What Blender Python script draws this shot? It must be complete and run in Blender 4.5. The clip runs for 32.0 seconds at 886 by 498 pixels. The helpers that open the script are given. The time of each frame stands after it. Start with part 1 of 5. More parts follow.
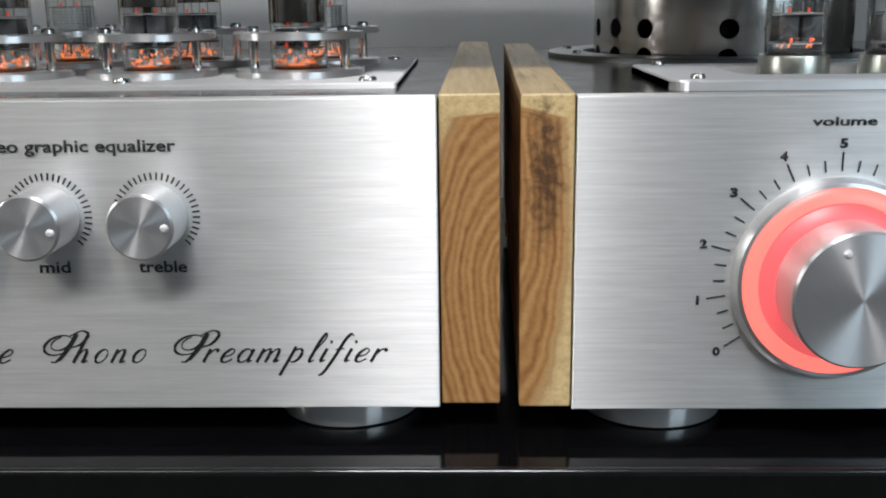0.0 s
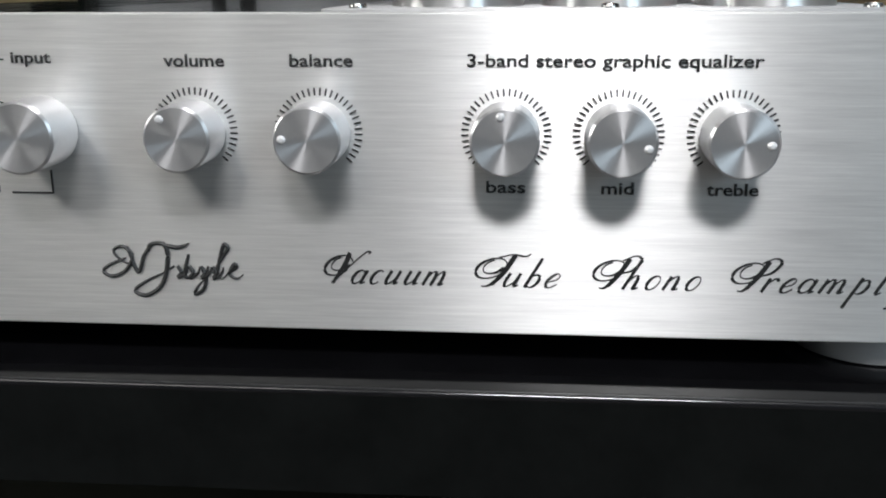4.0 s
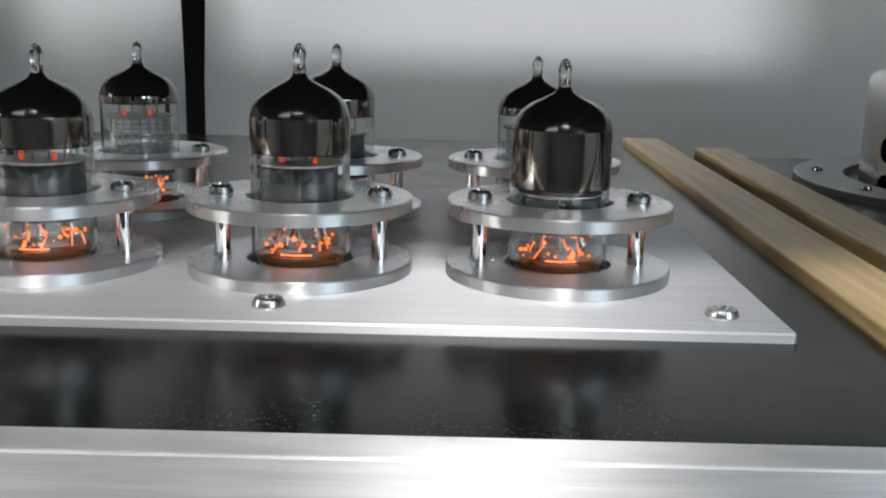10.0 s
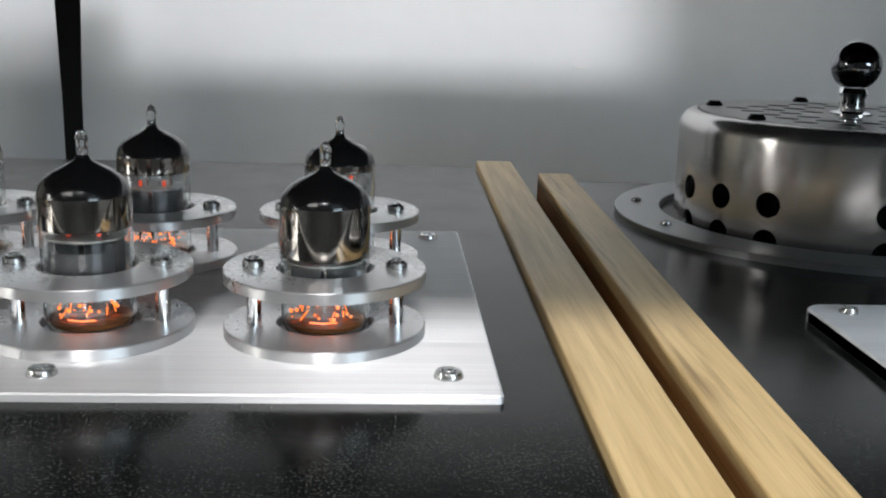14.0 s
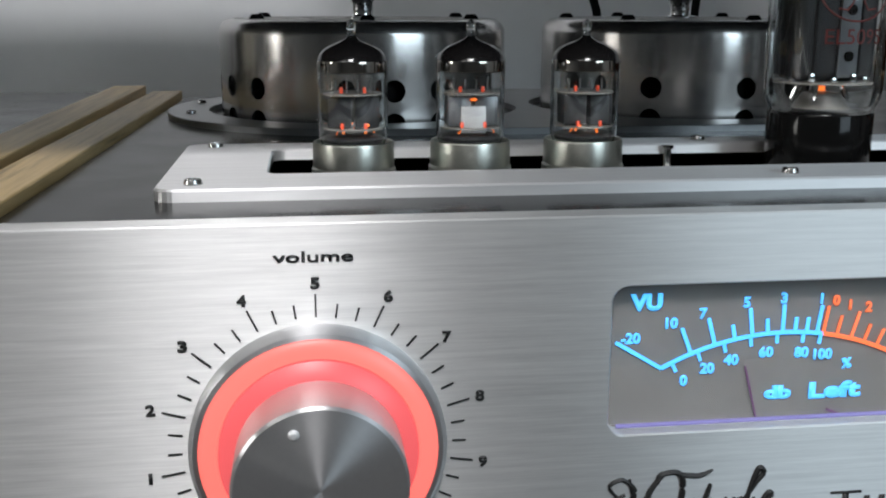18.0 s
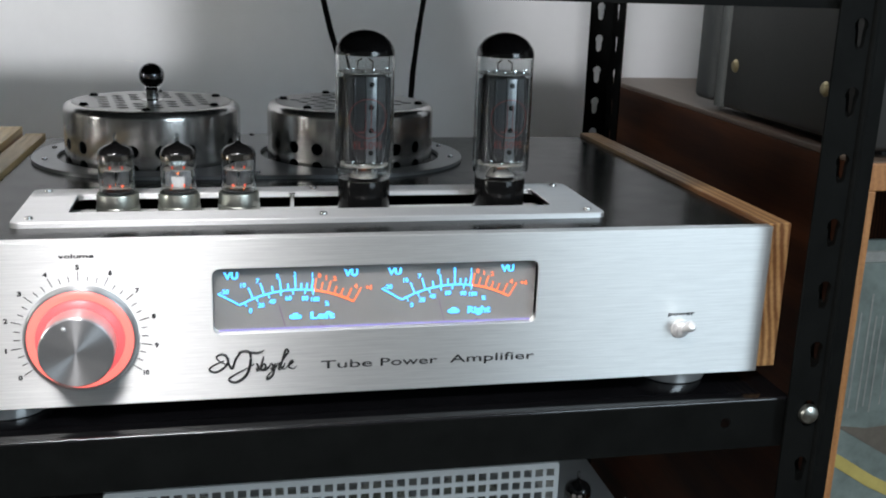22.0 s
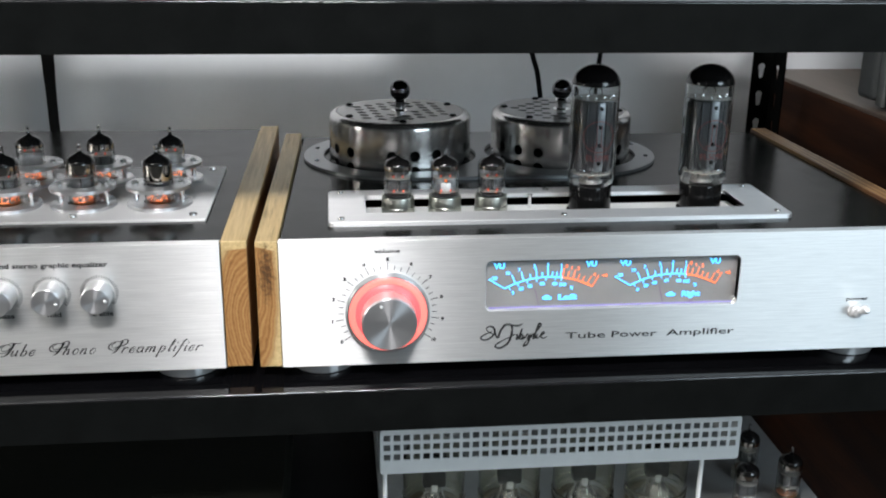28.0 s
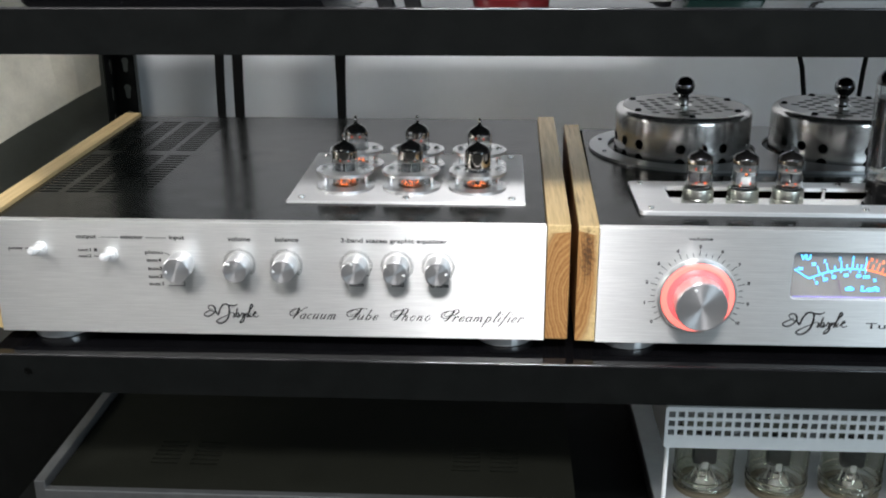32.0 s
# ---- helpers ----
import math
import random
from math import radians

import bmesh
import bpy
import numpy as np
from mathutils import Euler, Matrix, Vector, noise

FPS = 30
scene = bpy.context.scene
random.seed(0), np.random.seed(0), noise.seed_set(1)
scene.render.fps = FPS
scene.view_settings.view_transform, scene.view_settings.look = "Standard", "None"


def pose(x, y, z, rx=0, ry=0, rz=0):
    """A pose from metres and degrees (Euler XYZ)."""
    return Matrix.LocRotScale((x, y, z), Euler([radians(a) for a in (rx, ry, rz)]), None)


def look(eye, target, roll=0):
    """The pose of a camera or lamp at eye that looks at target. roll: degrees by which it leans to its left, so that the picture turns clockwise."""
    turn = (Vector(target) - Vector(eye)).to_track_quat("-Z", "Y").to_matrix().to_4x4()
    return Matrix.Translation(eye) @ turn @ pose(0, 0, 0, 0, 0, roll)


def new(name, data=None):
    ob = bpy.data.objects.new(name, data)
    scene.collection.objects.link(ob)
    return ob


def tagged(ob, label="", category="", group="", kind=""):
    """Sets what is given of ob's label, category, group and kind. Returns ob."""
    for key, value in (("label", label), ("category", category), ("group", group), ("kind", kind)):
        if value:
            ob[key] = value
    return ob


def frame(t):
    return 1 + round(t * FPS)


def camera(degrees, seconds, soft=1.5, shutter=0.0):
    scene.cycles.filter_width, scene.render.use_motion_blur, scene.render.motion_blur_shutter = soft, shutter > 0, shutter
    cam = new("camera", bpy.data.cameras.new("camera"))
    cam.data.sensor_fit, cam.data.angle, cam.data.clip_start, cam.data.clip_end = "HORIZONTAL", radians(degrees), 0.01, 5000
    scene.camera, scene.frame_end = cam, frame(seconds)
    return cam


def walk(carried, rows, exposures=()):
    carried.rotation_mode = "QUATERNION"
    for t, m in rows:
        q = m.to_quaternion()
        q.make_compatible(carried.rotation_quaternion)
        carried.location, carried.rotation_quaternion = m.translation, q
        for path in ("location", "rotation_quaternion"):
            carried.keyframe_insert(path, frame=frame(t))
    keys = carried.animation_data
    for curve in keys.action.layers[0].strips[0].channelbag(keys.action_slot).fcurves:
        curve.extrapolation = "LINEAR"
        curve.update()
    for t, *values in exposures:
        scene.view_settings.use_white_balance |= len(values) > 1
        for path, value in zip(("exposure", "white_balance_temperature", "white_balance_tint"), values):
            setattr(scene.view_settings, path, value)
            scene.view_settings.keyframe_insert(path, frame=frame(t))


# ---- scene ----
cam = camera(46.8, 32.0, soft=2.0)
ROWS = [
    (0, 0.0089, -0.3040, 0.1383, 1.40, -13.60, -0.67),
    (0.5, -0.0036, -0.3029, 0.1365, 5.89, -13.77, -1.96),
    (1, -0.0287, -0.2927, 0.1298, 5.65, -14.54, -2.21),
    (1.5, -0.0424, -0.2859, 0.1253, 5.84, -14.62, -1.72),
    (2, -0.0560, -0.2835, 0.1164, 5.50, -14.56, -1.09),
    (2.5, -0.0755, -0.2879, 0.1193, 5.34, -14.80, -1.12),
    (3, -0.1016, -0.2975, 0.1232, 4.80, -14.68, -0.57),
    (3.5, -0.1174, -0.2992, 0.1176, 5.74, -14.23, -0.85),
    (4, -0.1440, -0.3033, 0.1196, 5.08, -14.64, -0.23),
    (4.5, -0.1685, -0.3060, 0.1209, 4.69, -14.62, -0.09),
    (6.5, -0.1760, -0.3155, 0.1539, 7.65, -13.97, 0.67),
    (7, -0.1567, -0.3025, 0.1705, 5.36, -12.43, 1.23),
    (7.5, -0.1353, -0.2764, 0.1757, 2.91, -11.22, 1.15),
    (8, -0.1110, -0.2513, 0.1702, 0.98, -11.65, 1.56),
    (8.5, -0.0835, -0.2273, 0.1644, -0.08, -11.94, 2.76),
    (9, -0.0793, -0.1608, 0.1577, 0.74, -13.89, 0.85),
    (9.5, -0.0811, -0.1297, 0.1647, 0.86, -13.28, -0.51),
    (10, -0.0820, -0.1236, 0.1661, 0.29, -12.41, 1.27),
    (10.5, -0.0861, -0.1281, 0.1699, 0.79, -12.62, 1.11),
    (11, -0.0860, -0.1323, 0.1799, 1.58, -13.07, 1.16),
    (11.5, -0.0848, -0.1315, 0.1957, 1.52, -12.73, 1.71),
    (12, -0.0864, -0.1300, 0.1949, 1.18, -13.34, 1.77),
    (12.5, -0.0832, -0.1320, 0.1926, -0.42, -13.53, 2.99),
    (13, -0.0665, -0.1301, 0.1919, -1.20, -13.33, 3.35),
    (13.5, -0.0547, -0.1360, 0.1920, -2.24, -13.45, 2.35),
    (15.5, 0.0156, -0.1807, 0.1953, -4.81, -13.41, 1.35),
    (16, 0.0388, -0.1931, 0.1928, -5.71, -13.42, 1.44),
    (16.5, 0.0753, -0.1962, 0.1739, -6.89, -14.00, 0.65),
    (17, 0.0943, -0.2048, 0.1594, -7.28, -14.37, 0.69),
    (17.5, 0.0993, -0.2109, 0.1500, -7.85, -14.07, 0.16),
    (18, 0.1195, -0.2367, 0.1613, -7.44, -13.64, 0.14),
    (18.5, 0.1400, -0.2624, 0.1729, -8.39, -13.80, -0.10),
    (19, 0.1544, -0.3124, 0.1926, -8.53, -14.22, 0.48),
    (19.5, 0.1676, -0.3798, 0.2180, -8.61, -14.56, 0.38),
    (20, 0.1814, -0.4244, 0.2285, -8.86, -14.29, 0.89),
    (20.5, 0.1868, -0.4649, 0.2407, -10.55, -14.19, 0.86),
    (21, 0.1900, -0.5115, 0.2520, -11.43, -14.43, 0.84),
    (21.5, 0.1941, -0.5466, 0.2598, -12.15, -15.07, 1.33),
    (22, 0.2023, -0.5740, 0.2659, -12.26, -15.66, 1.94),
    (22.5, 0.2056, -0.5823, 0.2759, -11.54, -16.15, 0.69),
    (23, 0.2173, -0.5806, 0.2808, -10.65, -16.90, 0.20),
    (23.5, 0.2171, -0.5841, 0.2822, -10.61, -16.78, -0.55),
    (24, 0.2197, -0.5906, 0.2923, -11.24, -16.87, 0.47),
    (24.5, 0.2096, -0.6155, 0.3009, -11.53, -17.46, 1.87),
    (25, 0.1885, -0.6314, 0.3097, -10.58, -18.01, 1.45),
    (25.5, 0.1674, -0.6533, 0.3203, -10.07, -18.13, 1.76),
    (26, 0.1429, -0.6660, 0.3231, -8.78, -18.52, 1.04),
    (26.5, 0.1289, -0.6738, 0.3288, -7.96, -18.25, 0.51),
    (28.5, 0.0683, -0.7168, 0.3462, -5.25, -19.08, 0.83),
    (29, 0.0532, -0.7302, 0.3494, -4.09, -19.30, 0.80),
    (29.5, 0.0361, -0.7357, 0.3552, -3.23, -19.30, 0.52),
    (30, 0.0241, -0.7469, 0.3619, -2.24, -19.23, 0.17),
    (30.5, 0.0109, -0.7552, 0.3636, -1.15, -19.43, -0.05),
    (31, -0.0071, -0.7596, 0.3640, 1.07, -19.38, -0.42),
    (31.5, -0.0244, -0.7632, 0.3638, 2.25, -19.56, -0.41),
    (32, -0.0379, -0.7651, 0.3652, 3.29, -19.69, -0.32),
]
walk(cam, [(t, pose(x, y, z, 90 + pitch, 0, yaw) @ pose(0, 0, 0, 0, 0, roll)) for t, x, y, z, yaw, pitch, roll in ROWS],
     exposures=[(0.0, -0.75), (1.0, -0.75), (2.5, -0.66), (4.0, -0.61), (7.0, -0.82), (9.0, -0.86), (10.0, -0.55), (12.0, -0.30), (14.0, -0.25), (16.0, -0.28), (17.0, -1.00), (18.0, -1.05), (19.0, -0.93), (20.5, -0.62), (22.0, -0.47), (26.0, -0.42), (32.0, -0.17)])

# ---------------------------------------------------------------- world and light
world = bpy.data.worlds.new("room_dark")
scene.world = world
world.use_nodes = True
world.node_tree.nodes["Background"].inputs["Color"].default_value = (0.55, 0.62, 0.7, 1)
world.node_tree.nodes["Background"].inputs["Strength"].default_value = 0.02


def area_lamp(name, eye, target, sx, sy, power, colour, spread=180):
    data = bpy.data.lights.new(name, "AREA")
    data.shape, data.size, data.size_y, data.energy, data.color = "RECTANGLE", sx, sy, power, colour
    data.spread = radians(spread)
    ob = new(name, data)
    ob.matrix_world = look(eye, target)
    return ob


area_lamp("ceiling_lamp_light", (-0.02, -1.25, 1.42), (0.0, 0.1, 0.0), 0.46, 0.22, 42, (0.99, 0.98, 1.0))
area_lamp("window_light", (1.62, -2.15, 0.90), (0.2, 0.1, 0.0), 1.1, 1.0, 42, (0.72, 0.88, 1.0))
area_lamp("second_ceiling_lamp_light", (-0.98, -1.25, 1.43), (-0.45, 0.4, 0.1), 0.9, 0.6, 15, (1.0, 0.98, 0.95))
area_lamp("left_window_light", (-2.12, -0.30, 0.70), (-0.72, 0.5, 0.2), 0.6, 0.8, 9, (1.0, 0.99, 0.95), 75)


# ---------------------------------------------------------------- materials
def nodes_of(name):
    m = bpy.data.materials.new(name)
    m.use_nodes = True
    return m, m.node_tree.nodes, m.node_tree.links, m.node_tree.nodes["Principled BSDF"]


def noise_tex(n, l, scale, stretch=(1, 1, 1), detail=4.0, rough=0.6, coord="Object"):
    tc = n.new("ShaderNodeTexCoord")
    mp = n.new("ShaderNodeMapping")
    mp.inputs["Scale"].default_value = stretch
    tx = n.new("ShaderNodeTexNoise")
    tx.inputs["Scale"].default_value, tx.inputs["Detail"].default_value, tx.inputs["Roughness"].default_value = scale, detail, rough
    l.new(tc.outputs[coord], mp.inputs["Vector"])
    l.new(mp.outputs["Vector"], tx.inputs["Vector"])
    return tx


def ramp(n, l, source, stops):
    r = n.new("ShaderNodeValToRGB")
    while len(r.color_ramp.elements) < len(stops):
        r.color_ramp.elements.new(0.5)
    for e, (p, c) in zip(r.color_ramp.elements, stops):
        e.position, e.color = p, (*c, 1)
    l.new(source, r.inputs["Fac"])
    return r


def to_range(n, l, source, lo, hi):
    m = n.new("ShaderNodeMapRange")
    m.inputs["From Min"].default_value, m.inputs["From Max"].default_value = 0.3, 0.7
    m.inputs["To Min"].default_value, m.inputs["To Max"].default_value = lo, hi
    l.new(source, m.inputs["Value"])
    return m.outputs["Result"]


def bumped(n, l, p, source, strength, distance):
    b = n.new("ShaderNodeBump")
    b.inputs["Strength"].default_value, b.inputs["Distance"].default_value = strength, distance
    l.new(source, b.inputs["Height"])
    l.new(b.outputs["Normal"], p.inputs["Normal"])


def simple(name, colour, rough, metal=0.0, vary=0.15, scale=60, bump=0.0, coat=0.0, spec=0.5):
    m, n, l, p = nodes_of(name)
    tx = noise_tex(n, l, scale)
    tx2 = noise_tex(n, l, scale * 7)
    mix = n.new("ShaderNodeMath")
    mix.operation = "MULTIPLY_ADD"
    mix.inputs[1].default_value = 0.35
    l.new(tx2.outputs["Fac"], mix.inputs[0])
    sc = n.new("ShaderNodeMath")
    sc.operation = "MULTIPLY"
    sc.inputs[1].default_value = 0.65
    l.new(tx.outputs["Fac"], sc.inputs[0])
    l.new(sc.outputs[0], mix.inputs[2])
    r = ramp(n, l, mix.outputs[0], [(0.3, [c * (1 - vary) for c in colour]), (0.7, [min(1, c * (1 + vary)) for c in colour])])
    l.new(r.outputs["Color"], p.inputs["Base Color"])
    l.new(to_range(n, l, mix.outputs[0], max(0.02, rough * 0.85), min(1, rough * 1.15)), p.inputs["Roughness"])
    p.inputs["Metallic"].default_value = metal
    p.inputs["Coat Weight"].default_value = coat
    p.inputs["Specular IOR Level"].default_value = spec
    if bump:
        bumped(n, l, p, tx2.outputs["Fac"], bump, 0.0006)
    return m


def brushed(name, colour, rough, stretch, aniso, radial="", matte=0.4, spread=0.0):
    """Brushed or turned metal: fine grain one way, its highlight drawn out across the grain, over a matt anodised layer."""
    m, n, l, p = nodes_of(name)
    q = n.new("ShaderNodeBsdfPrincipled")
    tx = noise_tex(n, l, 1.0, stretch, detail=5.0, rough=0.75)
    tx2 = noise_tex(n, l, 14, (1, 1, 1), detail=2.0)
    spread = spread or (0.12 if not radial else 0.03)
    r = ramp(n, l, tx.outputs["Fac"], [(0.3, [c * (1 - spread) for c in colour]), (0.7, [min(1, c * (1 + spread * 0.6)) for c in colour])])
    add = n.new("ShaderNodeMath")
    add.operation = "MULTIPLY_ADD"
    add.inputs[1].default_value = 0.08
    l.new(tx2.outputs["Fac"], add.inputs[0])
    l.new(to_range(n, l, tx.outputs["Fac"], rough * (1 - spread) - 0.04, rough * (1 + spread) - 0.04), add.inputs[2])
    l.new(add.outputs[0], p.inputs["Roughness"])
    tg = n.new("ShaderNodeTangent")
    if radial:
        tg.direction_type, tg.axis = "RADIAL", radial
    else:
        tg.direction_type, tg.uv_map = "UV_MAP", "grain"
    for s in (p, q):
        l.new(r.outputs["Color"], s.inputs["Base Color"])
        s.inputs["Metallic"].default_value = 1.0
    p.inputs["Anisotropic"].default_value = aniso
    p.inputs["Anisotropic Rotation"].default_value = 0.25
    l.new(tg.outputs["Tangent"], p.inputs["Tangent"])
    q.inputs["Roughness"].default_value = 0.72
    if not radial:
        b = n.new("ShaderNodeBump")
        b.inputs["Strength"].default_value, b.inputs["Distance"].default_value = 0.10, 0.0002
        l.new(tx.outputs["Fac"], b.inputs["Height"])
        l.new(b.outputs["Normal"], p.inputs["Normal"])
        l.new(b.outputs["Normal"], q.inputs["Normal"])
    mix = n.new("ShaderNodeMixShader")
    mix.inputs["Fac"].default_value = matte
    l.new(p.outputs["BSDF"], mix.inputs[1])
    l.new(q.outputs["BSDF"], mix.inputs[2])
    l.new(mix.outputs["Shader"], n["Material Output"].inputs["Surface"])
    return m


def wood(name, light, dark, rings):
    """Oiled solid wood: growth rings round an axis along the plank, fine pores."""
    m, n, l, p = nodes_of(name)
    tc = n.new("ShaderNodeTexCoord")
    mp = n.new("ShaderNodeMapping")
    mp.inputs["Scale"].default_value = (1, 0.06, 0.62)
    mp.inputs["Location"].default_value = rings
    l.new(tc.outputs["Object"], mp.inputs["Vector"])
    wv = n.new("ShaderNodeTexWave")
    wv.wave_type, wv.rings_direction = "RINGS", "Y"
    wv.inputs["Scale"].default_value, wv.inputs["Distortion"].default_value = 62, 5.5
    wv.inputs["Detail"].default_value, wv.inputs["Detail Scale"].default_value = 3, 0.6
    l.new(mp.outputs["Vector"], wv.inputs["Vector"])
    big = noise_tex(n, l, 26, (1, 0.25, 1), detail=3)
    pore = noise_tex(n, l, 420, (1, 0.05, 1), detail=2)
    mixv = n.new("ShaderNodeMath")
    mixv.operation = "MULTIPLY_ADD"
    mixv.inputs[1].default_value = 0.42
    l.new(wv.outputs["Fac"], mixv.inputs[0])
    sc = n.new("ShaderNodeMath")
    sc.operation = "MULTIPLY"
    sc.inputs[1].default_value = 0.75
    l.new(big.outputs["Fac"], sc.inputs[0])
    l.new(sc.outputs[0], mixv.inputs[2])
    mid = [(a + b) / 2 for a, b in zip(light, dark)]
    r = ramp(n, l, mixv.outputs[0], [(0.25, light), (0.52, mid), (0.8, dark)])
    mul = n.new("ShaderNodeMixRGB")
    mul.blend_type = "MULTIPLY"
    mul.inputs["Fac"].default_value = 0.35
    l.new(r.outputs["Color"], mul.inputs["Color1"])
    l.new(ramp(n, l, pore.outputs["Fac"], [(0.35, (0.45, 0.4, 0.35)), (0.55, (1, 1, 1))]).outputs["Color"], mul.inputs["Color2"])
    l.new(mul.outputs["Color"], p.inputs["Base Color"])
    p.inputs["Roughness"].default_value = 0.42
    bumped(n, l, p, pore.outputs["Fac"], 0.25, 0.0004)
    return m


def sawn_wood(name, pith, heart, knot, tall):
    """A plank sawn beside the pith: brown ringed heartwood round an axis along y, pale sapwood outside it, a dark knot streak."""
    m, n, l, p = nodes_of(name)
    tc = n.new("ShaderNodeTexCoord")

    def axis_distance(cx, cz, sz, cy=0.0, sy=0.0):
        mp = n.new("ShaderNodeMapping")
        mp.inputs["Location"].default_value, mp.inputs["Scale"].default_value = (-cx, -cy * sy, -cz * sz), (1, sy, sz)
        ln = n.new("ShaderNodeVectorMath")
        ln.operation = "LENGTH"
        l.new(tc.outputs["Object"], mp.inputs["Vector"])
        l.new(mp.outputs["Vector"], ln.inputs[0])
        return ln.outputs["Value"]

    def calc(op, a, b, c=None):
        k = n.new("ShaderNodeMath")
        k.operation = op
        for slot, v in zip(k.inputs, (a, b, c)):
            if isinstance(v, (int, float)):
                slot.default_value = v
            elif v is not None:
                l.new(v, slot)
        return k.outputs[0]

    warp = noise_tex(n, l, 38, (1, 0.12, 0.7), detail=3)
    fine = noise_tex(n, l, 300, (1, 0.04, 1), detail=3)
    pore = noise_tex(n, l, 900, (1, 0.03, 1), detail=2)
    d = calc("MULTIPLY_ADD", warp.outputs["Fac"], 0.007, calc("ADD", axis_distance(*pith, tall), -0.0035))
    sep = n.new("ShaderNodeSeparateXYZ")
    l.new(tc.outputs["Object"], sep.inputs[0])
    rim = n.new("ShaderNodeMapRange")
    rim.inputs["From Min"].default_value, rim.inputs["From Max"].default_value = 0.1045, 0.1118
    rim.inputs["To Min"].default_value, rim.inputs["To Max"].default_value = 0.0, 0.025
    l.new(sep.outputs["Z"], rim.inputs["Value"])
    d = calc("ADD", d, rim.outputs["Result"])
    rings = calc("SINE", calc("MULTIPLY", d, 3100.0), 0)
    wide = calc("SINE", calc("MULTIPLY_ADD", warp.outputs["Fac"], 5.0, calc("MULTIPLY", d, 1500.0)), 0)
    rings = calc("MULTIPLY_ADD", rings, 0.17, calc("MULTIPLY", wide, 0.12))
    rings = calc("ADD", rings, calc("MULTIPLY_ADD", fine.outputs["Fac"], 0.55, 0.24))
    brown = ramp(n, l, rings, [(0.2, (0.48, 0.265, 0.10)), (0.6, (0.36, 0.17, 0.056)), (0.92, (0.20, 0.082, 0.026))])
    pale = ramp(n, l, fine.outputs["Fac"], [(0.3, (0.52, 0.36, 0.16)), (0.7, (0.74, 0.55, 0.28))])
    edge = n.new("ShaderNodeMapRange")
    edge.inputs["From Min"].default_value, edge.inputs["From Max"].default_value = heart - 0.0018, heart + 0.0022
    l.new(d, edge.inputs["Value"])
    mix = n.new("ShaderNodeMixRGB")
    l.new(edge.outputs["Result"], mix.inputs["Fac"])
    l.new(brown.outputs["Color"], mix.inputs["Color1"])
    l.new(pale.outputs["Color"], mix.inputs["Color2"])
    last = mix.outputs["Color"]
    streaks = [(axis_distance(*knot, 0.24), 0.0050, 0.0105), (axis_distance(0.0478, 0.110, 0.25, 0.135, 0.075), 0.0035, 0.0078)] if knot else []
    for away, near, far in streaks:
        k = n.new("ShaderNodeMapRange")
        k.inputs["From Min"].default_value, k.inputs["From Max"].default_value = near, far
        k.inputs["To Min"].default_value, k.inputs["To Max"].default_value = 0.85, 0.0
        l.new(calc("MULTIPLY_ADD", fine.outputs["Fac"], 0.016, calc("ADD", away, -0.004)), k.inputs["Value"])
        dark = n.new("ShaderNodeMixRGB")
        dark.inputs["Color2"].default_value = (0.045, 0.018, 0.008, 1)
        l.new(k.outputs["Result"], dark.inputs["Fac"])
        l.new(last, dark.inputs["Color1"])
        last = dark.outputs["Color"]
    mul = n.new("ShaderNodeMixRGB")
    mul.blend_type = "MULTIPLY"
    mul.inputs["Fac"].default_value = 0.16
    l.new(last, mul.inputs["Color1"])
    l.new(ramp(n, l, pore.outputs["Fac"], [(0.38, (0.4, 0.35, 0.3)), (0.5, (1, 1, 1))]).outputs["Color"], mul.inputs["Color2"])
    l.new(mul.outputs["Color"], p.inputs["Base Color"])
    p.inputs["Roughness"].default_value = 0.45
    bumped(n, l, p, pore.outputs["Fac"], 0.2, 0.0003)
    return m


def glass(name, colour=(0.96, 0.98, 0.98), rough=0.0):
    m, n, l, p = nodes_of(name)
    p.inputs["Base Color"].default_value = (*colour, 1)
    p.inputs["Transmission Weight"].default_value = 1.0
    p.inputs["IOR"].default_value = 1.47
    tx = noise_tex(n, l, 90)
    l.new(to_range(n, l, tx.outputs["Fac"], rough, rough + 0.012), p.inputs["Roughness"])
    return m


def glowing(name, colour, strength):
    m, n, l, p = nodes_of(name)
    p.inputs["Base Color"].default_value = (*[c * 0.5 for c in colour], 1)
    p.inputs["Emission Color"].default_value = (*colour, 1)
    p.inputs["Emission Strength"].default_value = strength
    p.inputs["Roughness"].default_value = 0.35
    return m


def flaked(name):
    """Black lacquer with a fine sparkle of pale specks and a faint orange-peel surface."""
    m, n, l, p = nodes_of(name)
    speck = noise_tex(n, l, 1750, detail=0.0)
    cloud = noise_tex(n, l, 45, detail=3.0)
    add = n.new("ShaderNodeMath")
    add.operation = "MULTIPLY_ADD"
    add.inputs[1].default_value = 0.45
    l.new(cloud.outputs["Fac"], add.inputs[0])
    l.new(speck.outputs["Fac"], add.inputs[2])
    r = ramp(n, l, add.outputs[0], [(0.0, (0.0022, 0.0026, 0.0027)), (0.82, (0.0032, 0.0036, 0.0036)), (0.97, (0.032, 0.036, 0.031))])
    l.new(r.outputs["Color"], p.inputs["Base Color"])
    l.new(to_range(n, l, cloud.outputs["Fac"], 0.15, 0.22), p.inputs["Roughness"])
    p.inputs["Specular IOR Level"].default_value = 0.11
    bumped(n, l, p, speck.outputs["Fac"], 0.03, 0.0004)
    return m


